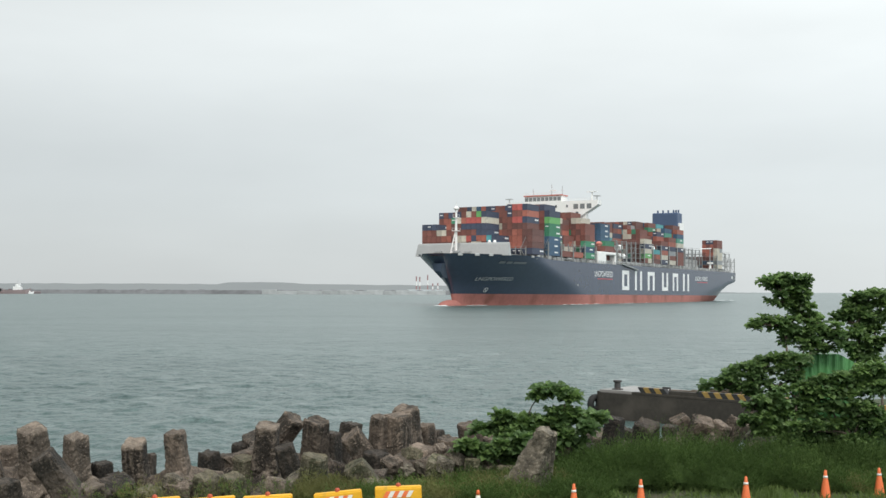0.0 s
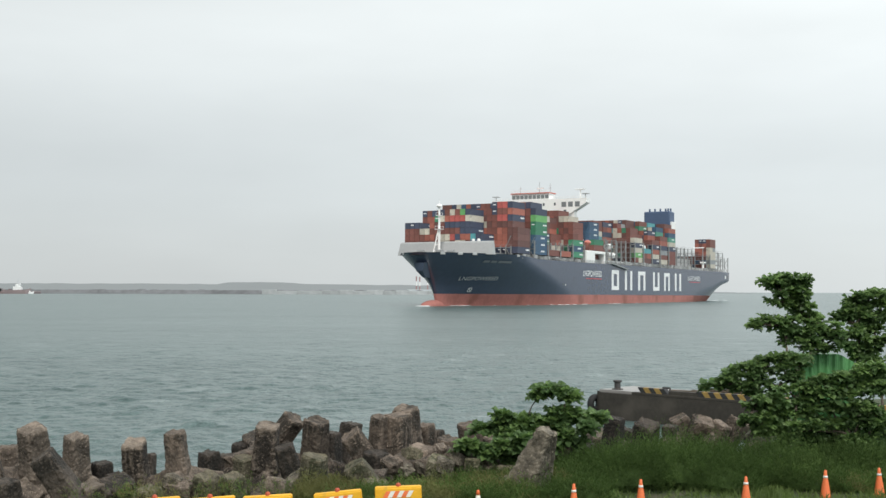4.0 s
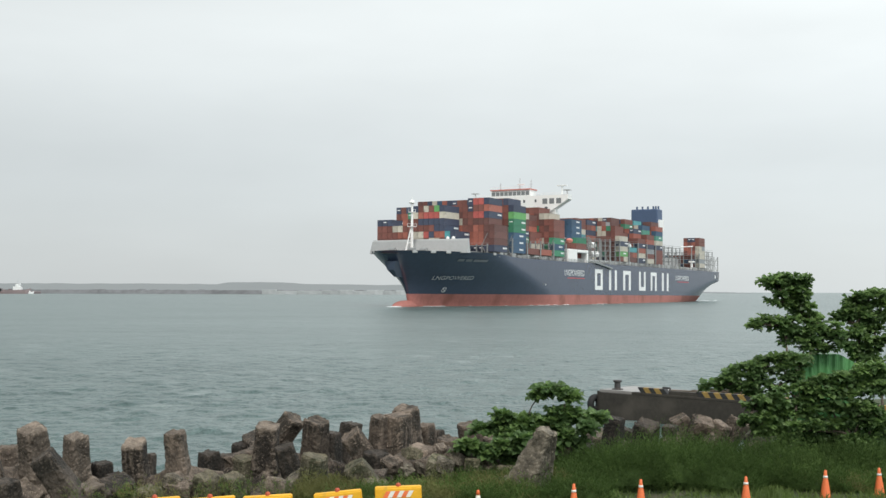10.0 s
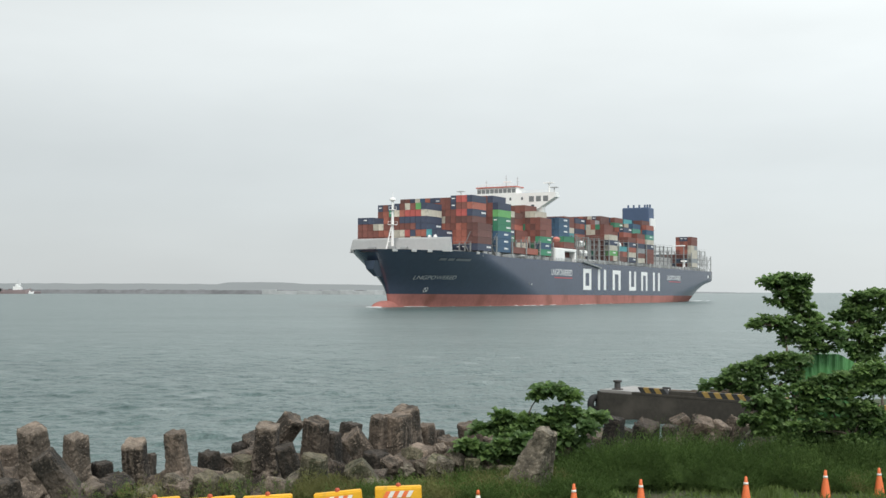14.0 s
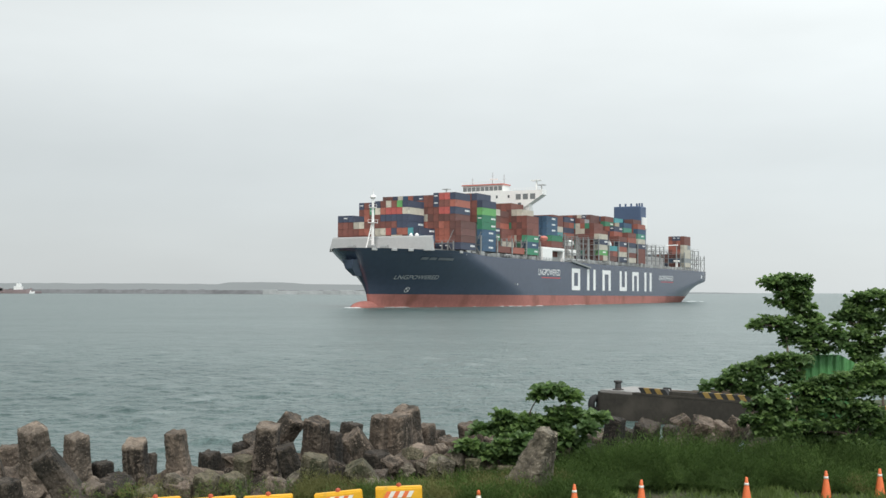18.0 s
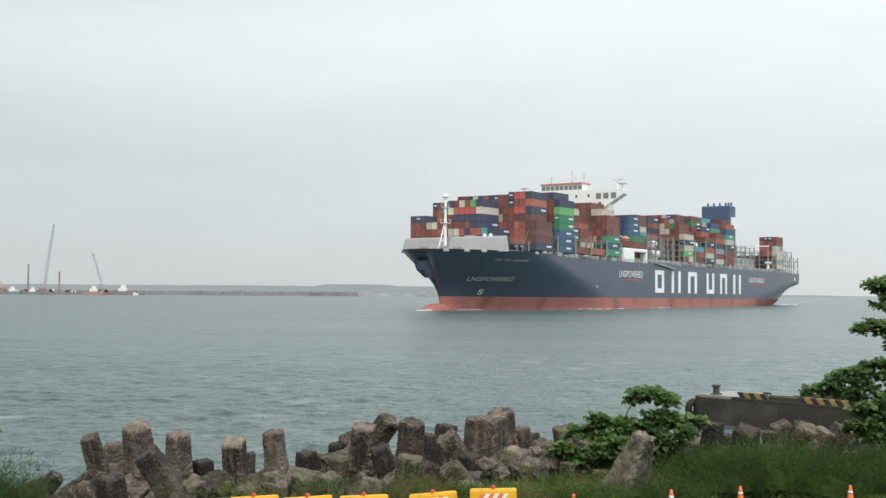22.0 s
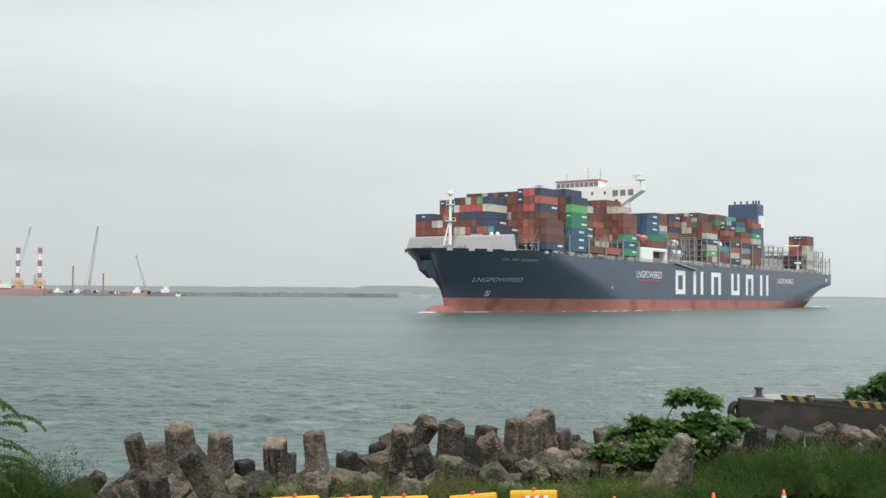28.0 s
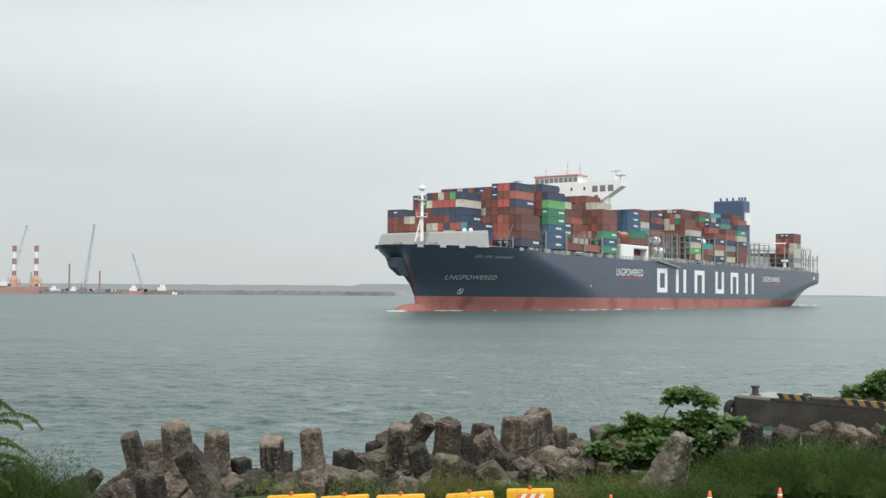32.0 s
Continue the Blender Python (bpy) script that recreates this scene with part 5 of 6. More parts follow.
LOW_SPRAYS = sprigs(33.4, (
    (8.73, 3.66, 0.14, 0.03),
    (9.12, 3.73, 0.16, 0.04),
    (9.51, 3.75, 0.06, 0.03),
    (10.00, 3.95, 0.12, 0.03),
    (10.39, 4.02, 0.08, 0.04),
    (10.29, 3.78, 0.08, 0.04),
    (9.75, 3.54, 0.14, 0.04),
    (9.22, 3.49, 0.17, 0.04),
    (8.34, 3.59, 0.12, 0.03),
))
SKIRT_TOP = sprigs(32.9, (
    (9.17, 3.30, 0.11, 0.04),
    (9.55, 3.41, 0.16, 0.05),
    (9.92, 3.54, 0.18, 0.06),
    (10.35, 3.65, 0.22, 0.08),
    (10.78, 3.78, 0.22, 0.08),
    (11.22, 3.86, 0.22, 0.08),
    (11.65, 3.97, 0.22, 0.10),
    (12.08, 4.08, 0.22, 0.12),
    (12.51, 4.14, 0.20, 0.15),
    (8.97, 3.05, 0.11, 0.05),
    (9.33, 3.11, 0.20, 0.06),
    (9.76, 3.19, 0.22, 0.08),
    (10.19, 3.27, 0.24, 0.09),
    (10.67, 3.38, 0.24, 0.10),
    (11.16, 3.46, 0.24, 0.10),
    (11.64, 3.54, 0.24, 0.12),
    (12.13, 3.60, 0.24, 0.15),
    (12.56, 3.66, 0.20, 0.17),
))
SKIRT = sprigs(32.8, (
    (8.82, 2.84, 0.09, 0.04),
    (9.19, 2.82, 0.18, 0.06),
    (9.62, 2.88, 0.24, 0.08),
    (10.10, 2.93, 0.26, 0.10),
    (10.64, 2.96, 0.26, 0.11),
    (11.18, 3.02, 0.26, 0.11),
    (11.71, 3.07, 0.26, 0.12),
    (12.25, 3.13, 0.26, 0.15),
    (8.77, 2.58, 0.07, 0.04),
    (9.14, 2.55, 0.16, 0.05),
    (9.56, 2.58, 0.22, 0.08),
    (10.10, 2.59, 0.22, 0.08),
    (10.74, 2.59, 0.20, 0.06),
    (11.39, 2.61, 0.24, 0.10),
    (11.98, 2.65, 0.24, 0.12),
    (12.51, 2.70, 0.20, 0.17),
    (9.35, 2.33, 0.16, 0.05),
    (9.88, 2.31, 0.16, 0.06),
    (11.81, 2.22, 0.22, 0.10),
    (12.29, 2.22, 0.24, 0.15),
))
UNDERGROWTH = (
    (10.39, 33.25, 2.26, 0.47, 0.26),
    (11.20, 33.45, 2.16, 0.50, 0.33),
    (12.10, 33.65, 2.14, 0.48, 0.33),
    (12.71, 33.30, 2.18, 0.37, 0.36),
    (9.73, 33.50, 2.48, 0.41, 0.16),
    (13.45, 33.70, 2.14, 0.41, 0.43),
    (10.01, 33.35, 1.84, 0.40, 0.09),
    (10.90, 33.55, 1.73, 0.47, 0.13),
    (11.79, 33.75, 1.71, 0.48, 0.13),
    (12.50, 33.40, 1.76, 0.40, 0.13),
)
SHRUB_TOP = (
    (3.05, 31.75, 3.67, 0.31, 0.06),
    (2.67, 31.83, 3.53, 0.10, 0.03),
    (3.43, 31.91, 3.54, 0.13, 0.03),
    (3.62, 31.77, 3.46, 0.07, 0.03),
)
SHRUB_BODY = (
    (3.35, 31.60, 3.07, 0.23, 0.06),
    (3.69, 31.76, 2.91, 0.17, 0.07),
    (4.09, 31.92, 2.84, 0.21, 0.07),
    (4.29, 31.64, 2.92, 0.09, 0.05),
    (2.41, 31.80, 2.82, 0.30, 0.07),
    (1.96, 31.96, 2.79, 0.24, 0.09),
    (1.72, 31.68, 2.93, 0.09, 0.06),
    (1.48, 31.84, 2.66, 0.17, 0.06),
    (1.12, 32.00, 2.58, 0.10, 0.04),
    (1.95, 31.72, 2.54, 0.20, 0.07),
    (2.57, 31.88, 2.46, 0.30, 0.12),
    (2.92, 31.60, 2.72, 0.30, 0.10),
    (2.26, 31.76, 2.61, 0.30, 0.10),
    (1.65, 31.92, 2.47, 0.21, 0.07),
    (3.38, 31.64, 2.84, 0.20, 0.07),
    (3.09, 31.80, 2.39, 0.24, 0.09),
)
SHRUB_FOOT = (
    (2.06, 31.10, 2.30, 0.29, 0.11),
    (2.43, 31.26, 2.14, 0.35, 0.15),
    (1.93, 31.42, 1.88, 0.23, 0.07),
    (2.51, 31.14, 1.80, 0.23, 0.11),
    (0.79, 31.30, 2.17, 0.20, 0.04),
    (0.57, 31.46, 2.04, 0.07, 0.03),
    (1.24, 31.18, 1.96, 0.09, 0.06),
    (3.42, 31.34, 2.45, 0.10, 0.05),
    (3.62, 31.50, 2.29, 0.09, 0.05),
    (4.00, 31.22, 2.69, 0.14, 0.06),
    (2.75, 31.38, 2.13, 0.26, 0.12),
    (1.61, 31.10, 2.17, 0.17, 0.08),
    (2.22, 31.26, 1.76, 0.23, 0.12),
)
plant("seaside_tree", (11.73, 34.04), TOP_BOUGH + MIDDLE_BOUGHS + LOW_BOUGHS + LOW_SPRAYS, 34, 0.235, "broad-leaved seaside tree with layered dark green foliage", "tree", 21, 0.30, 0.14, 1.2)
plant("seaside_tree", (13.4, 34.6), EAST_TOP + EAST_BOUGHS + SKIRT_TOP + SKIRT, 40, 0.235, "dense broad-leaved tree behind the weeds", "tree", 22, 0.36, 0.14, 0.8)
# added leaf mass, few light leaves: stands for the shaded hollow under the trees
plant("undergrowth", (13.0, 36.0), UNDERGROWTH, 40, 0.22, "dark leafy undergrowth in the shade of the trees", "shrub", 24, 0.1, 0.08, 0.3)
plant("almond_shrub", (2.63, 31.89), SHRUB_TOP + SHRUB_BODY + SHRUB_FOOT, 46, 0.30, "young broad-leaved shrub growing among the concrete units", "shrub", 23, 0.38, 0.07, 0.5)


# the feathery tree: drooping twigs with small paired leaves
def feathery(name, base, fronds, y0, label, seed):
    """Fronds as arcs (start, crest, end), each point (x, z), near the depth y0."""
    rp = random.Random(seed)
    bx, by = base
    bz = ground_z(bx, by) - 0.1
    tree = tagged(empty(name, pose(bx, by, bz)), label, "tree")
    inv = Vector((bx, by, bz))
    bm = bmesh.new()
    limb(bm, (0, 0, 0), (0.15, 0, 3.0), 0.12, 0.05, rp)
    part("trunk", bm, M["bark"], tree)
    spots = []
    for a, c, e in fronds:
        bm = bmesh.new()
        y = y0 + rp.uniform(-0.5, 0.5)
        a, c, e = Vector((a[0], y, a[1])), Vector((c[0], y, c[1])), Vector((e[0], y + rp.uniform(-0.3, 0.3), e[1]))
        limb(bm, Vector((0.12, 0, min(2.8, max(0.6, a.z - inv.z - 0.4)))), a - inv, 0.022, 0.012, rp)
        pts = [a * (1 - t) ** 2 + c * 2 * t * (1 - t) + e * t * t for t in [k / 22 for k in range(23)]]
        for p, q in zip(pts, pts[1:]):
            tube(bm, p - inv, q - inv, 0.007, 0.005, 5)
        for k, (p, q) in enumerate(zip(pts, pts[1:])):
            d = (q - p).normalized()
            for _ in range(7):
                w = (d * rp.uniform(0.2, 0.9) + Vector((rp.uniform(-.4, .4), rp.uniform(-.8, .8), rp.uniform(-1.0, 0.25)))).normalized()
                spots.append((p.lerp(q, rp.random()) - inv, w, Vector((rp.uniform(-.3, .3), -0.6, 0.7)), rp.uniform(0.06, 0.14) * (1.15 - 0.5 * k / 22), 0.026, 0))
        part("frond", bm, M["bark"], tree)
    crown = new("crown", leaf_mesh("crown", spots, [M["weed_pale"]]))
    crown.parent = tree
    return tree


FRONDS = (
    ((-12.99, 3.50), (-12.20, 3.69), (-11.77, 3.23)),
    ((-12.99, 3.38), (-12.44, 3.46), (-12.22, 3.24)),
    ((-12.98, 3.18), (-12.27, 3.19), (-11.76, 2.68)),
    ((-12.98, 3.00), (-12.40, 3.07), (-12.03, 2.80)),
    ((-12.97, 2.63), (-12.19, 2.90), (-11.70, 2.29)),
    ((-12.97, 2.70), (-12.47, 2.77), (-12.18, 2.57)),
    ((-13.00, 4.03), (-12.66, 4.11), (-12.53, 3.76)),
    ((-13.00, 3.88), (-12.73, 3.83), (-12.62, 3.53)),
    ((-12.97, 2.43), (-12.31, 2.65), (-11.91, 2.18)),
    ((-12.96, 2.21), (-12.44, 2.34), (-12.16, 1.98)),
)
feathery("feathery_tree", (-13.60, 24.0), FRONDS, 24.0, "feathery-leaved tree with drooping twigs at the bank", 31)


# weeds and grass
def blades(name, spots, material, label):
    verts, faces = [], []
    for x, y, z, h, w, lean, turn in spots:
        b = len(verts)
        c, s_ = math.cos(turn), math.sin(turn)
        verts += [(x - w * c, y - w * s_, z), (x + w * c, y + w * s_, z), (x + w * 0.6 * c + lean * s_ * 0.4, y + w * 0.6 * s_ - lean * c * 0.4, z + h * 0.6), (x + lean * s_, y - lean * c, z + h)]
        faces += [(b, b + 1, b + 2), (b, b + 2, b + 3)]
    me = bpy.data.meshes.new(name)
    me.from_pydata(verts, [], faces)
    me.materials.append(material)
    return tagged(new(name, me), label, "grass", kind="stuff")


rg = random.Random(41)
spots = []
while len(spots) < 28000:
    x, y = rg.uniform(-4, 17), rg.uniform(22.5, 33.0)
    d = noise.noise((x * 0.45, y * 0.45, 2.0))
    if d < -0.15 + rg.uniform(-0.2, 0.2) or y > shore(x) - 1.5:
        continue
    k = 0.16 + 0.35 * max(0, d)
    spots.append((x, y, ground_z(x, y) - 0.02, rg.uniform(0.6, 1.3) * k, 0.012, rg.uniform(-0.15, 0.15), rg.uniform(0, 6.28)))
blades("grass", spots, M["grass"], "yellow-green grass on the bank")


def weed_cloud(name, mounds, count, label, seed, pale, size=0.08, slots=("weed", "weed_pale"), heart=0.44):
    """Fine-leaved bushes: arching sprays of thin leaflets over low mounds (x, y, radius, height)."""
    rs = np.random.RandomState(seed)
    area = sum(r * r for _, _, r, _ in mounds)
    verts, which = [], []
    for x, y, r, h in mounds:
        stems = max(4, int(count * r * r / area / 14))
        a, q = rs.rand(stems) * 6.283, np.sqrt(rs.rand(stems))
        px, py = x + r * q * np.cos(a), y + r * q * np.sin(a)
        foot = np.array([ground_z(u, v) for u, v in zip(px, py)])
        top = (h * (1 - q ** 2.6) * (0.62 + 0.40 * rs.rand(stems) + 0.16 * (rs.rand(stems) > 0.9)) + 0.12)
        out = np.stack([np.cos(a) * q, np.sin(a) * q, np.full(stems, 0.9)], -1) + rs.normal(size=(stems, 3)) * 0.22
        out /= np.linalg.norm(out, axis=1)[:, None]
        patch = np.array([noise.noise((u * 1.1, v * 1.1, seed)) + 0.5 * noise.noise((u * 3.1, v * 3.1, seed)) for u, v in zip(px, py)])
        for j in range(14):
            u = 0.35 + 0.65 * (j + rs.rand(stems)) / 14
            at = np.stack([px, py, foot + top * 0.15], -1) + out * (top * u)[:, None] + rs.normal(size=(stems, 3)) * 0.03
            b = rs.rand(stems) * 6.283
            d = np.stack([np.cos(b), np.sin(b), 0.5 * rs.normal(size=stems) + 0.25], -1) * 0.8 + out * 0.9
            d /= np.linalg.norm(d, axis=1)[:, None]
            n = out + rs.normal(size=(stems, 3)) * 0.35
            side = np.cross(d, n)
            side /= np.linalg.norm(side, axis=1)[:, None] + 1e-6
            l = (size * (0.6 + 0.9 * rs.rand(stems)))[:, None]
            verts.append(np.stack([at, at + d * l * 0.45 + side * l * 0.08, at + d * l, at + d * l * 0.45 - side * l * 0.08], 1).reshape(-1, 3))
            which.append((patch + 0.12 * rs.normal(size=stems) > 0.62 - pale).astype(int))
    verts = np.concatenate(verts)
    faces = np.arange(len(verts)).reshape(-1, 4).tolist()
    which = np.concatenate(which).tolist()
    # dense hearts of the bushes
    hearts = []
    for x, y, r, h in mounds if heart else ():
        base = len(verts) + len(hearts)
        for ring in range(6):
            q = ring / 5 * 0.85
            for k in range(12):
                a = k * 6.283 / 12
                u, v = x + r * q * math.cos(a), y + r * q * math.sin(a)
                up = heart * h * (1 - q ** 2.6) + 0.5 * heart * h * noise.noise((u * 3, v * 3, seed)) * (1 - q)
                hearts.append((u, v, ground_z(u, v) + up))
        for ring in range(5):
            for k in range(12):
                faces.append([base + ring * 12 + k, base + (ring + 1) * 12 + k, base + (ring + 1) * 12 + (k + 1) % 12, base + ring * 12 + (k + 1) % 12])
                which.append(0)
    verts = np.concatenate([verts, np.array(hearts).reshape(-1, 3)])
    me = bpy.data.meshes.new(name)
    me.from_pydata(verts.tolist(), [], faces)
    me.polygons.foreach_set("material_index", which)
    me.materials.append(M[slots[0]]), me.materials.append(M[slots[1]])
    return tagged(new(name, me), label, "weeds", kind="stuff")


rm = random.Random(43)
mounds = []
for i in range(44):
    x = 3.4 + 13.0 * i / 44
    high = 0.6 + 0.62 * step(3.4, 5.5, x) - 0.16 * step(6.0, 7.5, x) - 0.22 * step(8.5, 11.0, x)
    mounds.append((x, rm.uniform(29.7, 32.2), rm.uniform(0.7, 1.3), high * rm.uniform(0.45, 1.22)))
for i in range(14):
    mounds.append((0.6 + 3.2 * i / 14, rm.uniform(29.6, 31.4), rm.uniform(0.4, 0.6), rm.uniform(0.35, 0.6)))
mounds += [(0.9 + 2.6 * i / 8, rm.uniform(26.9, 27.9), rm.uniform(0.3, 0.5), rm.uniform(0.25, 0.5)) for i in range(8)]
mounds += [(2.75 + 1.2 * i / 5, rm.uniform(27.0, 27.6), rm.uniform(0.3, 0.45), rm.uniform(0.55, 0.95)) for i in range(5)]
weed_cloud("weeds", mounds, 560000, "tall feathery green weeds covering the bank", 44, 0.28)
mounds = [(-3.4 + 6.9 * (i + rm.random()) / 26, rm.uniform(27.4, 30.2), rm.uniform(0.3, 0.6), rm.uniform(0.25, 0.60)) for i in range(26)]
weed_cloud("weeds", mounds, 80000, "patchy creeping weeds at the foot of the concrete units", 45, 0.62, slots=("weed_pale", "weed_dry"))
mounds = [(-8.8 + 5.6 * (i + rm.random()) / 20, rm.uniform(27.4, 29.6), rm.uniform(0.22, 0.5), rm.uniform(0.30, 0.62)) for i in range(20)]
weed_cloud("weeds", mounds, 4200, "thin wispy weeds between the concrete units", 48, 0.62, slots=("weed_pale", "weed_dry"), heart=0.0)
mounds = [(10.0 + 4.0 * (i + rm.random()) / 16, rm.uniform(29.5, 30.3), rm.uniform(0.4, 0.7), rm.uniform(0.25, 0.5)) for i in range(16)]
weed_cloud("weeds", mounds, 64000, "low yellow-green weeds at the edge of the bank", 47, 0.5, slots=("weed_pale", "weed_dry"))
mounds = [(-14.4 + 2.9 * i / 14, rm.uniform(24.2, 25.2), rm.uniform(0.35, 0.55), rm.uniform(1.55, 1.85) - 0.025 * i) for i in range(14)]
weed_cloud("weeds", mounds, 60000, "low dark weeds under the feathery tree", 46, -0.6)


# water-filled barriers
def barrier():
    th = tagged(empty("road_barrier"), "yellow plastic road barrier with orange and white bands", "barrier", "barriers along the bank")
    bm = bmesh.new()
    prof = ((-0.25, 0), (0.25, 0), (0.25, 0.12), (0.11, 0.42), (0.09, 0.82), (0.06, 0.85), (-0.06, 0.85), (-0.09, 0.82), (-0.11, 0.42), (-0.25, 0.12))
    ends = [[bm.verts.new((x, y, z)) for y, z in prof] for x in (-0.51, 0.51)]
    bm.faces.new(ends[0][::-1]), bm.faces.new(ends[1])
    for i in range(len(prof)):
        j = (i + 1) % len(prof)
        bm.faces.new((ends[0][i], ends[0][j], ends[1][j], ends[1][i]))
    bmesh.ops.recalc_face_normals(bm, faces=list(bm.faces))
    bmesh.ops.bevel(bm, geom=list(bm.edges), offset=0.02, segments=2, affect="EDGES")
    part("body", bm, M["yellow"], th)
    for sgn in (1, -1):
        y = sgn * -0.113
        def slant(x0, x1, out):
            bm = bmesh.new()
            v = [bm.verts.new(c) for c in ((x0, y * out * 0.97, 0.615), (x1, y * out * 0.97, 0.615), (x1 + 0.08, y * 0.90 * out, 0.755), (x0 + 0.08, y * 0.90 * out, 0.755))]
            bm.faces.new(v if sgn > 0 else v[::-1])
            return bm

        panel = part("reflective_panel", slant(-0.34, 0.26, 1.0), M["white_band"], th, "white panel with slanted orange bands")
        for k in range(3):
            part("orange_stripe", slant(-0.34 + k * 0.2, -0.34 + k * 0.2 + 0.1, 1.035), M["orange"], panel)
    bm = bmesh.new()
    lathe(bm, ((0.056, 0.84), (0.056, 0.875), (0.045, 0.905), (0.02, 0.918)), 12)
    part("warning_lamp", bm, M["red_lamp"], th, "small red lamp cap")
    return th


first = barrier()
for i, (x, y, tilt, turn) in enumerate((
    (-5.88, 23.67, -4, 2),
    (-4.75, 23.77, -4.5, 2),
    (-3.62, 24.05, -3, 2),
    (-2.15, 24.55, -6.5, -3),
    (-0.94, 25.21, -2, 0),
)):
    m = pose(x, y, LAND, 0, tilt, turn)
    if i == 0:
        first.matrix_basis = m
    else:
        copy_thing(first, m)


def cone(colour="orange", label="orange traffic cone with a white reflective band"):
    th = tagged(empty("traffic_cone"), label, "traffic cone", "cones along the bank")
    bm = bmesh.new()
    box(bm, -0.19, 0.19, -0.19, 0.19, 0, 0.035)
    bevel(bm, 0.015)
    part("base", bm, M["orange"], th)
    bm = bmesh.new()
    lathe(bm, ((0.145, 0.03), (0.125, 0.08), (0.095, 0.30), (0.066, 0.47), (0.048, 0.58), (0.03, 0.71), (0.02, 0.72)), 18)
    body = part("body", bm, M[colour], th, smooth=True)
    bm = bmesh.new()
    lathe(bm, ((0.0605, 0.53), (0.0525, 0.585)), 18)
    part("reflective_band", bm, M["white_band"], body, smooth=True)
    if colour == "cream":
        bm = bmesh.new()
        lathe(bm, ((0.0445, 0.615), (0.0325, 0.71), (0.02, 0.725)), 18)
        part("tip", bm, M["orange"], body, "faded red-orange tip", smooth=True)
    return th


first = cone()
for i, (x, y) in enumerate((
    (0.8, 25.56),
    (3.04, 26.43),
    (4.7, 27.09),
    (7.31, 27.55),
    (9.56, 28.55),
    (11.05, 28.94),
)):
    m = pose(x, y, LAND - 0.02, 0, 0, 23 * i)
    if i == 0:
        cone("cream", "faded cream traffic cone with a red-orange tip").matrix_basis = m
    elif i == 1:
        first.matrix_basis = m
    else:
        copy_thing(first, m)

# ---- the small quay with its bollard ----
QUAY = pose(7.75, 59.9, -0.15, 0, 0, -44.5)
quay = tagged(empty("quay", QUAY), "dark concrete quay with a pale wet top", "quay")
bm = bmesh.new()
box(bm, 0, 26, 0, 3.4, -4, 1.22)
bmesh.ops.bevel(bm, geom=[e for e in bm.edges if abs((e.verts[0].co - e.verts[1].co).z) > 1 and e.verts[0].co.x < 1 and e.verts[0].co.y < 1], offset=0.6, segments=5, affect="EDGES")
part("quay_wall", bm, M["quay"], quay)
bm = bmesh.new()
box(bm, 0.35, 26, 0.35, 3.3, 1.22, 1.34)
part("quay_top", bm, M["quay_top"], quay, "pale wet concrete top")
bm = bmesh.new()
box(bm, 2.6, 26, 0.005, 0.346, 1.223, 1.36)
bevel(bm, 0.02)
part("coping", bm, M["quay"], quay)
x = 3.15
for n, striped in ((1.6, True), (1.7, False), (3.52, True), (3.2, True), (3.84, True)):
    k, wide, high = 0, 0.32 if striped else n, 1.62 if striped else 1.55
    while k * wide < n - 0.01:
        bm = bmesh.new()
        x0 = x + k * wide
        for v in box(bm, x0, min(x + n, x0 + wide) - 0.004, 0.03, 0.34, 1.362, high):
            v.co.x -= 0.20 if striped and v.co.z > 1.4 else 0
        part("wheel_stop", bm, M["quay" if not striped else "stripe_yellow" if k % 2 else "stripe_black"], quay)
        k += 1
    x += n + 0.05
for x, y, n, turn, up in ((5.2, 1.5, 2.2, 12, 0), (6.6, 1.9, 3.4, -5, 0), (6.9, 1.75, 2.6, 3, 0.16), (9.4, 1.6, 2.4, 4, 0)):
    plank = tagged(empty("timber", QUAY @ pose(x, y, 1.34 + up, 0, 0, turn)), "dark weathered timber lying on the quay", "timber")
    bm = bmesh.new()
    box(bm, -n / 2, n / 2, -0.12, 0.12, 0, 0.16)
    bevel(bm, 0.02)
    part("beam", bm, M["bark"], plank)
bm = bmesh.new()
tube(bm, (4.15, 0.55, 1.34), (4.15, 0.55, 1.66), 0.05, 0.05, 6)
tube(bm, (4.15, 0.55, 1.64), (4.55, 0.55, 1.64), 0.05, 0.05, 6)
tube(bm, (4.55, 0.55, 1.34), (4.55, 0.55, 1.66), 0.05, 0.05, 6)
part("ladder_rail", bm, M["iron"], quay, "bent iron ladder rail")
bollard = tagged(empty("bollard", QUAY @ pose(1.1, 0.9, 1.34)), "dark iron mooring bollard on the quay", "bollard")
bm = bmesh.new()
lathe(bm, ((0.30, 0), (0.30, 0.04), (0.17, 0.07), (0.155, 0.36), (0.23, 0.40), (0.235, 0.47), (0.19, 0.49)), 18)
part("post", bm, M["iron"], bollard, smooth=False)
bm = bmesh.new()
n = 20
rings = []
for i in range(n):
    a = 2 * math.pi * i / n
    rings.append([bm.verts.new((-0.16 + 0.2 * math.cos(b), 0.62 + (0.36 + 0.17 * math.sin(b)) * math.cos(a), 0.52 + (0.36 + 0.17 * math.sin(b)) * math.sin(a))) for b in [k * math.pi / 4 for k in range(8)]])
for i in range(n):
    for k in range(8):
        bm.faces.new((rings[i][k], rings[(i + 1) % n][k], rings[(i + 1) % n][(k + 1) % 8], rings[i][(k + 1) % 8]))
bmesh.ops.recalc_face_normals(bm, faces=list(bm.faces))
part("tyre_fender", bm, M["rubber"], quay, "black tyre fender", smooth=True)

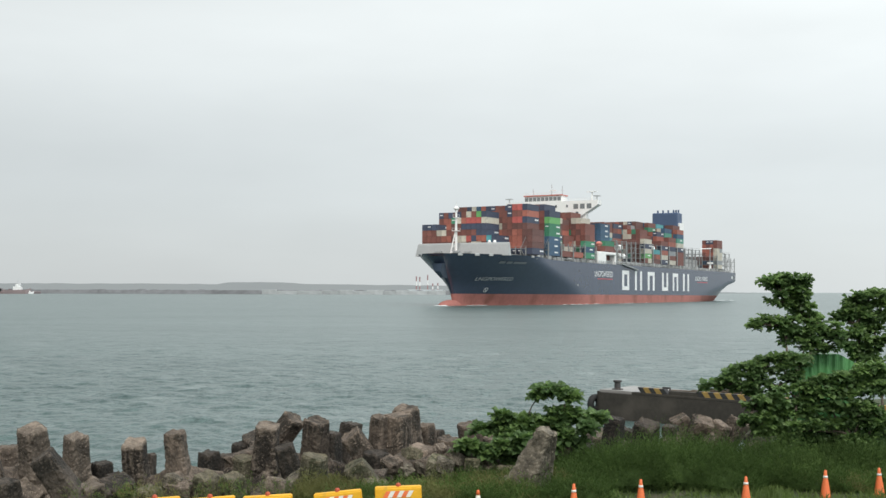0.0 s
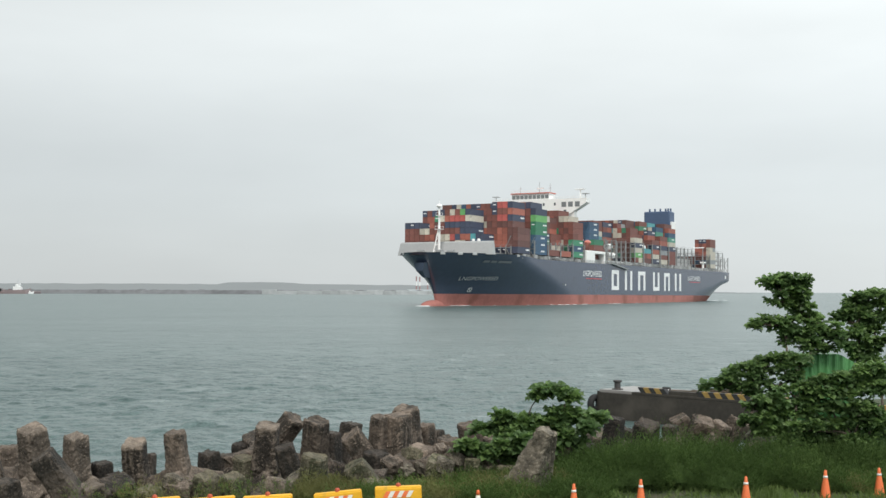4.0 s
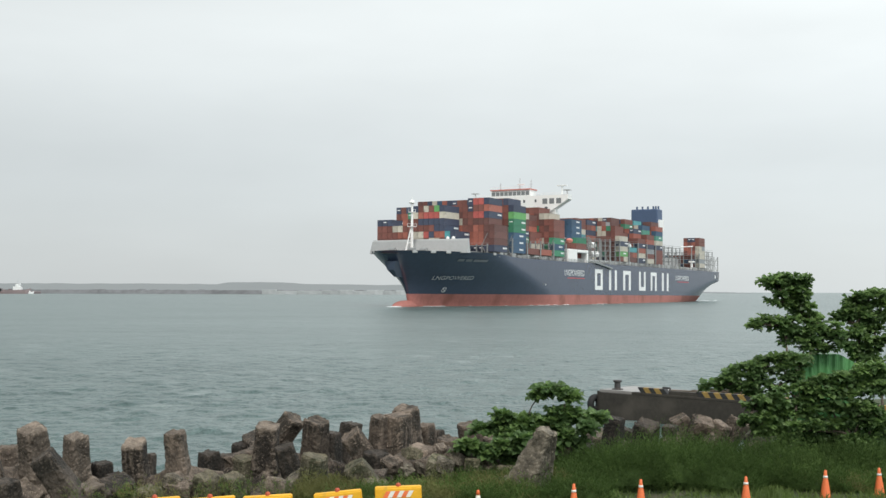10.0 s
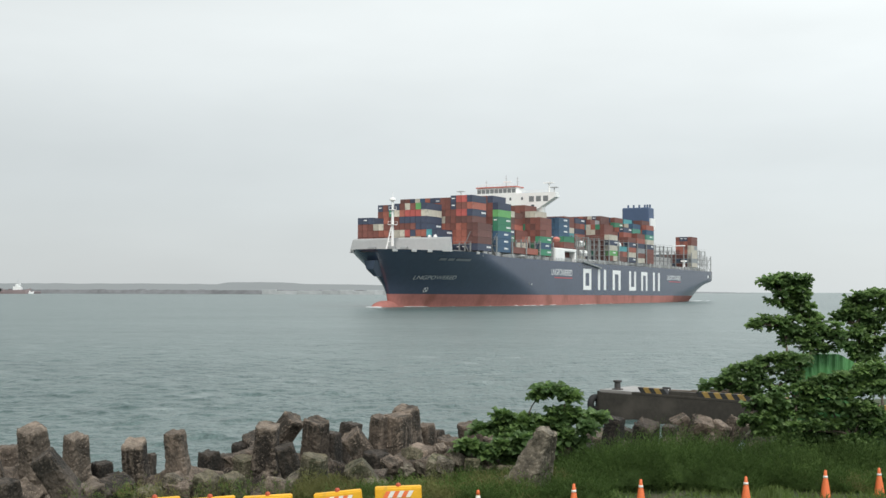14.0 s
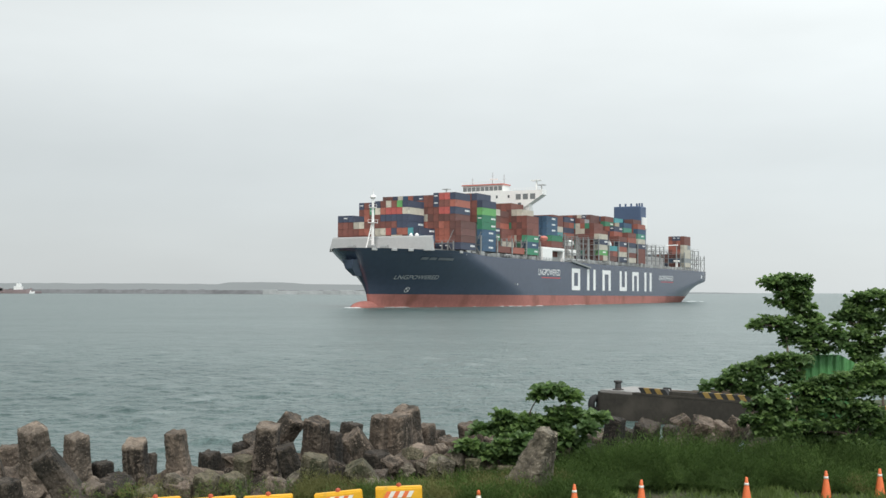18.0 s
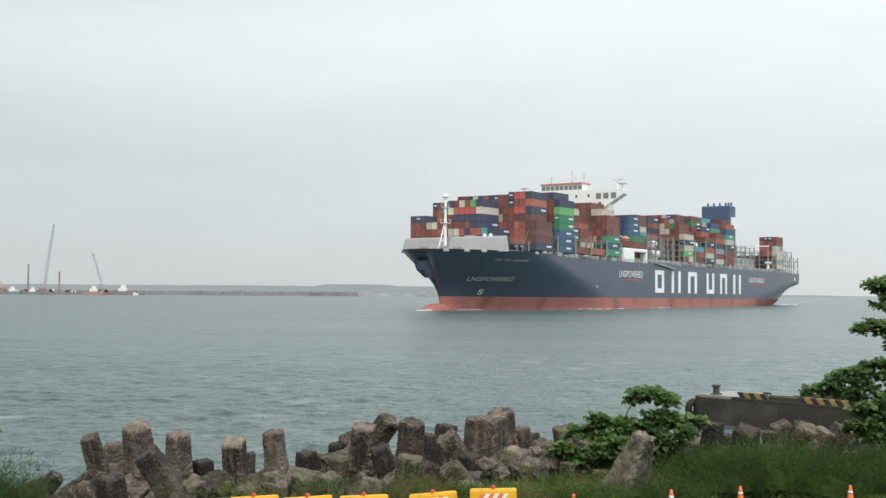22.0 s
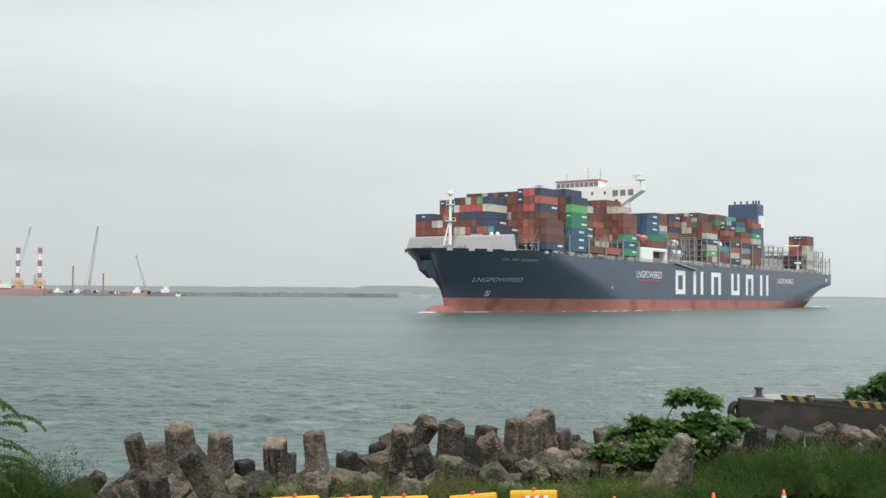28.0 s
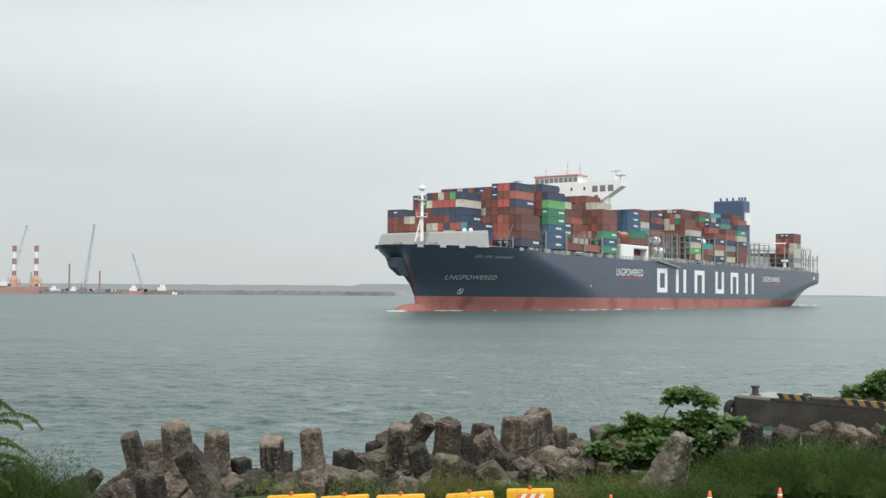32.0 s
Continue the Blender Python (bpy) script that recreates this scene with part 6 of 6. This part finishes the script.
# green shed behind the tree
shed = tagged(empty("sheet_metal_shed", pose(11.44, 34.3, 1.0)), "small green corrugated sheet-metal shed behind the tree", "shed")
bm = bmesh.new()
n = 32
for z0, z1, y0, y1 in ((0.0, 3.61, 0.0, 0.0),):
    cols = []
    for i in range(n + 1):
        x = -0.94 + 1.88 * i / n
        dy = 0.03 * (1 if i % 4 < 2 else -1)
        arch = 0.06 - 0.55 * max(0, x - 0.5) - 0.35 * max(0, -0.68 - x)
        cols.append([bm.verts.new((x, dy, z0)), bm.verts.new((x, dy, z1 - 0.2 + arch)), bm.verts.new((x, dy + 1.0, z1 - 0.2 + arch))])
    for a, b in zip(cols, cols[1:]):
        bm.faces.new((a[0], b[0], b[1], a[1]))
        bm.faces.new((a[1], b[1], b[2], a[2]))
part("corrugated_sheet", bm, M["green_sheet"], shed)

# ---- the far side of the harbour ----
FAR = 1550.0


def ridge(name, x0, x1, y, height, material, label, seed, depth=40.0, pitch=12.0, z0=-1.0, rough=0.06):
    """A long low bank with an uneven top."""
    bm = bmesh.new()
    prev = None
    n = int((x1 - x0) / pitch)
    for i in range(n + 1):
        x = x0 + (x1 - x0) * i / n
        h = height(x) * (1 + 0.10 * noise.noise((x * 0.02, seed, 0)) + rough * noise.noise((x * 0.11, seed, 3)))
        row = [bm.verts.new(c) for c in ((x, y, z0), (x, y + depth * 0.25, h), (x, y + depth * 0.7, h), (x, y + depth, z0))]
        if prev:
            for k in range(3):
                bm.faces.new((prev[k], row[k], row[k + 1], prev[k + 1]))
        prev = row
    bmesh.ops.recalc_face_normals(bm, faces=list(bm.faces))
    return tagged(mesh_ob(name, bm, material), label, kind="structure")


ridge("breakwater_far", -1500, 120, FAR, lambda x: 5.4, M["far_rubble"], "long low rubble breakwater in the haze", 1, 30, 4.0, rough=0.35)
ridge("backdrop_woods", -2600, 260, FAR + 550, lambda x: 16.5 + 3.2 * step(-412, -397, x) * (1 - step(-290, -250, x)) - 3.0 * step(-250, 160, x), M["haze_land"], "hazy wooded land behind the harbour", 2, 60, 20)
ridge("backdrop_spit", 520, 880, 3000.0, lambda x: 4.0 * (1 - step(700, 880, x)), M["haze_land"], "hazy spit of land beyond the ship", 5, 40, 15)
rc = random.Random(8)
x = -243.0
while x < -4:
    w = rc.uniform(14, 34)
    bm = bmesh.new()
    box(bm, -w / 2, w / 2, -8, 8, -2, rc.uniform(4.5, 6.2))
    bevel(bm, 0.3)
    ob = mesh_ob("caisson", bm, M["far_block"])
    ob.matrix_basis = pose(x + w / 2, FAR - 14, 0)
    tagged(ob, "pale concrete caisson of the far breakwater", "caisson", "caissons of the far breakwater")
    x += w + rc.uniform(0.05, 0.3)


def lattice(bm, a, b, r0, r1, n=10):
    """A four-chord lattice boom."""
    a, b = Vector(a), Vector(b)
    q = (b - a).to_track_quat("Z", "Y")
    corner = lambda t, k: a.lerp(b, t) + q @ Vector(((1 if k in (0, 3) else -1) * (r0 + (r1 - r0) * t), (1 if k < 2 else -1) * (r0 + (r1 - r0) * t), 0))
    for k in range(4):
        tube(bm, corner(0, k), corner(1, k), 0.32, 0.26, 5)
        for i in range(n):
            tube(bm, corner(i / n, k), corner((i + 1) / n, (k + 1) % 4), 0.15, 0.15, 4)


def crane(x, y, base_z, dx, rise, label, red=True, steel="far_steel"):
    th = tagged(empty("crawler_crane", pose(x, y, base_z)), label, "crane")
    bm = bmesh.new()
    box(bm, -4, 4, -3, 3, 0, 1.6)
    part("crawler_track", bm, M["far_dark"], th)
    bm = bmesh.new()
    box(bm, -5, 3.2, -2.4, 2.4, 1.8, 5.2)
    bevel(bm, 0.3)
    part("cab_house", bm, M["far_maroon" if red else "far_steel"], th)
    bm = bmesh.new()
    lattice(bm, (1.5, 0, 3.5), (dx, 0, rise), 1.5, 0.8, 16)
    part("boom", bm, M[steel], th)
    bm = bmesh.new()
    foot, tip = Vector((1.5, 0, 3.5)), Vector((dx, 0, rise))
    lattice(bm, foot, foot.lerp(tip, 0.16), 1.5, 1.4, 3)
    part("boom_foot", bm, M["far_maroon" if red else "far_steel"], th)
    bm = bmesh.new()
    tube(bm, foot.lerp(tip, 0.97), foot.lerp(tip, 1.01), 0.9, 0.6, 6)
    part("boom_head", bm, M["far_dark"], th)
    bm = bmesh.new()
    tube(bm, (-4, 0, 5), (-3, 0, 14), 0.3, 0.25, 5)
    tube(bm, (-3, 0, 14), (dx, 0, rise), 0.12, 0.12, 4)
    part("mast_and_stay", bm, M["far_dark"], th)
    bm = bmesh.new()
    drop = tip + Vector((0.6 if dx > 0 else -0.6, 0, 0))
    tube(bm, drop, drop - Vector((0, 0, rise * 0.45)), 0.07, 0.07, 4)
    box(bm, drop.x - 0.5, drop.x + 0.5, -0.4, 0.4, rise * 0.55 - 1.6, rise * 0.55)
    part("hook_block", bm, M[steel], th)
    return th


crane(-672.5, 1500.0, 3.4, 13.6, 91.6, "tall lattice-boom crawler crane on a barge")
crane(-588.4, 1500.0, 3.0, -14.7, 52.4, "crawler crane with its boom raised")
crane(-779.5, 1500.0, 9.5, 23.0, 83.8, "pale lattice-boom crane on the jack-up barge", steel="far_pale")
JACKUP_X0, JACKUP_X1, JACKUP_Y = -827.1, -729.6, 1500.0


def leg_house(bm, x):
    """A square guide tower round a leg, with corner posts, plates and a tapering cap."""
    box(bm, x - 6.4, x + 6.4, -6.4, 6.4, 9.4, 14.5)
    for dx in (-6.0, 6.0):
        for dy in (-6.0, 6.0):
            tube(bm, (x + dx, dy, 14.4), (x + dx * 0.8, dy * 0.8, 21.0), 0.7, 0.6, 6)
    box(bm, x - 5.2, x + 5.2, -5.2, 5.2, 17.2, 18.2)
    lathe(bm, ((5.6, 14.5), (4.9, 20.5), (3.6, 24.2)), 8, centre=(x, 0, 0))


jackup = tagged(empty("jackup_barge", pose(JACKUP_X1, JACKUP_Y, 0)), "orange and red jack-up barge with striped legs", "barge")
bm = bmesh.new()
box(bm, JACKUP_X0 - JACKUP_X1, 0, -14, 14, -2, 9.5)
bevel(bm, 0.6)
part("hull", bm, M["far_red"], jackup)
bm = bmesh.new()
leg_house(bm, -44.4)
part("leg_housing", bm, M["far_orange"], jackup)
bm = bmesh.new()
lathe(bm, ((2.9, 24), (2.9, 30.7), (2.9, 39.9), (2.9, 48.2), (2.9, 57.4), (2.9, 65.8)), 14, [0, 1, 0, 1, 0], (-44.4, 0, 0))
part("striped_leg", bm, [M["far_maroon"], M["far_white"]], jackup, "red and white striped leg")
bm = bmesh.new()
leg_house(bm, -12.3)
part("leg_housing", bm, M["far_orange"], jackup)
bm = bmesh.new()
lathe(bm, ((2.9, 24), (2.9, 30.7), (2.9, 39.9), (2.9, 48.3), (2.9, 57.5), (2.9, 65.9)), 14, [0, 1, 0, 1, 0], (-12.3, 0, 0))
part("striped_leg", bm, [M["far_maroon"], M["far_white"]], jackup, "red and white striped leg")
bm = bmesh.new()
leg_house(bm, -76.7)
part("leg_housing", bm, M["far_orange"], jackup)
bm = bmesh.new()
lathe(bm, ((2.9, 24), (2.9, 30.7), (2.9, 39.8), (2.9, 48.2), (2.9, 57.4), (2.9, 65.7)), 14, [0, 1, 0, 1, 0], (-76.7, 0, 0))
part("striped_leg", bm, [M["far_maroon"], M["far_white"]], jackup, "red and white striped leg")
bm = bmesh.new()
box(bm, -78.0, -47.0, -15, -8, 9.5, 15)
bevel(bm, 0.3)
part("deckhouse", bm, M["far_white"], jackup)
barge = tagged(empty("work_barge", pose(-728.0, 1500.0, 0)), "low dark work barge moored at the breakwater", "barge")
barges = [barge]
bm = bmesh.new()
box(bm, 0, 83.1, -12, 12, -1, 3.4)
bevel(bm, 0.4)
part("hull", bm, M["far_dark"], barge)
bm = bmesh.new()
tube(bm, (34.4, 0, -1), (34.4, 0, 41.0), 1.15, 1.1, 10)
part("spud", bm, M["far_dark"], barge)
bm = bmesh.new()
tube(bm, (78.3, 0, -1), (78.3, 0, 31.1), 1.15, 1.1, 10)
part("spud", bm, M["far_maroon"], barge, "rusty red spud leg")
barge = tagged(empty("work_barge", pose(-644.9, 1500.0, 0)), "dark red work barge moored at the breakwater", "barge")
barges.append(barge)
BARGE_LONG = (83.1, 110.9)
bm = bmesh.new()
box(bm, 0, 110.9, -12, 12, -1, 3.0)
bevel(bm, 0.4)
part("hull", bm, M["far_rust"], barge)
WORKBOATS = (
    (-705.2, 1478, 26, "white-topped workboat alongside the barge", "far_dark"),
    (-677.0, 1478, 24, "white-topped workboat alongside the barge", "far_dark"),
    (-592.4, 1478, 30, "workboat with a white deckhouse", "far_red"),
    (-552.1, 1478, 34, "red workboat with a white deckhouse", "far_rust"),
    (-537.9, 1478, 14, "small white launch by the barge", "far_white"),
)


def workboat(x, y, length, label, hull="far_red"):
    th = tagged(empty("workboat", pose(x, y, 0)), label, "boat")
    bm = bmesh.new()
    h, w = length * 0.13, length * 0.14
    lower = [bm.verts.new(c) for c in ((-length / 2, -w, -1), (length * 0.35, -w, -1), (length * 0.46, 0, -1), (length * 0.35, w, -1), (-length / 2, w, -1))]
    upper = [bm.verts.new(c) for c in ((-length / 2, -w, h), (length * 0.33, -w, h * 1.15), (length / 2, 0, h * 1.6), (length * 0.33, w, h * 1.15), (-length / 2, w, h))]
    bm.faces.new(upper), bm.faces.new(lower[::-1])
    for i in range(5):
        j = (i + 1) % 5
        bm.faces.new((lower[i], lower[j], upper[j], upper[i]))
    part("hull", bm, M[hull], th)
    bm = bmesh.new()
    box(bm, -length * 0.16, length * 0.14, -w * 0.7, w * 0.7, h, h + length * 0.14)
    bevel(bm, 0.2)
    part("deckhouse", bm, M["far_white"], th)
    bm = bmesh.new()
    box(bm, -length * 0.07, length * 0.09, -w * 0.5, w * 0.5, h + length * 0.14, h + length * 0.25)
    bevel(bm, 0.2)
    part("wheelhouse", bm, M["far_white"], th)
    bm = bmesh.new()
    tube(bm, (0, 0, h + length * 0.25), (0, 0, h + length * 0.42), 0.35, 0.2, 6)
    part("mast", bm, M["far_steel"], th)
    return th


def deck_load(parent, x0, x1, z, count, seed):
    """Lockers, engines and gear on a barge's deck."""
    rl = random.Random(seed)
    for i in range(count):
        x, w, h = rl.uniform(x0, x1), rl.uniform(1.5, 6), rl.uniform(1.0, 4.2)
        bm = bmesh.new()
        box(bm, x - w / 2, x + w / 2, -11, -11 + rl.uniform(2, 5), z - 0.02, z + h)
        bevel(bm, 0.2)
        part("deck_gear", bm, M[rl.choice(("far_dark", "far_rust", "far_maroon", "far_rubble", "far_white"))], parent)


for thing, x0, x1, z, count in ((barges[0], 6, BARGE_LONG[0] - 6, 3.4, 20), (barges[1], 6, BARGE_LONG[1] - 6, 3.0, 26), (jackup, JACKUP_X0 - JACKUP_X1 + 4, -4, 9.5, 12)):
    deck_load(thing, x0, x1, z, count, count)
bm = bmesh.new()
lattice(bm, (JACKUP_X0 - JACKUP_X1 + 76, 4, 9.5), (JACKUP_X0 - JACKUP_X1 + 76, 4, 29), 1.6, 0.5, 7)
part("derrick", bm, M["far_steel"], jackup)


for x, y, n, label, hull in WORKBOATS:
    workboat(x, y, n, label, hull)


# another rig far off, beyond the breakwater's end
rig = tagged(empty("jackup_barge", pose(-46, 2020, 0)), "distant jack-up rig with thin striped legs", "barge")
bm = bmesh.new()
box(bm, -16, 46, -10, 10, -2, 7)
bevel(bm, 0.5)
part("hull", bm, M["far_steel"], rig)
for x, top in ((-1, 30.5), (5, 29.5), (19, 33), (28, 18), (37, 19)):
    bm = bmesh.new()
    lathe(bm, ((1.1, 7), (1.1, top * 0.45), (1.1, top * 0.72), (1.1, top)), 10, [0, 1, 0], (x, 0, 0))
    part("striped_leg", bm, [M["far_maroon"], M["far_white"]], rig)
# ---- what moves ----
def motions():
    walk(ship, (
        (0, pose(86.67, 630.35, -0.85, 0, -0.27, -119.890)),
        (8, pose(71.77, 604.34, -0.85, 0, -0.27, -119.733)),
        (16, pose(56.94, 578.28, -0.85, 0, -0.27, -119.575)),
        (24, pose(42.18, 552.19, -0.85, 0, -0.27, -119.417)),
        (32, pose(27.49, 526.06, -0.85, 0, -0.27, -119.260)),
    ))
    walk(water, (
        (0, pose(0, 0, SEA)),
        (16, pose(2.0, -7.0, SEA)),
        (32, pose(4.0, -14.0, SEA)),
    ))


motions()
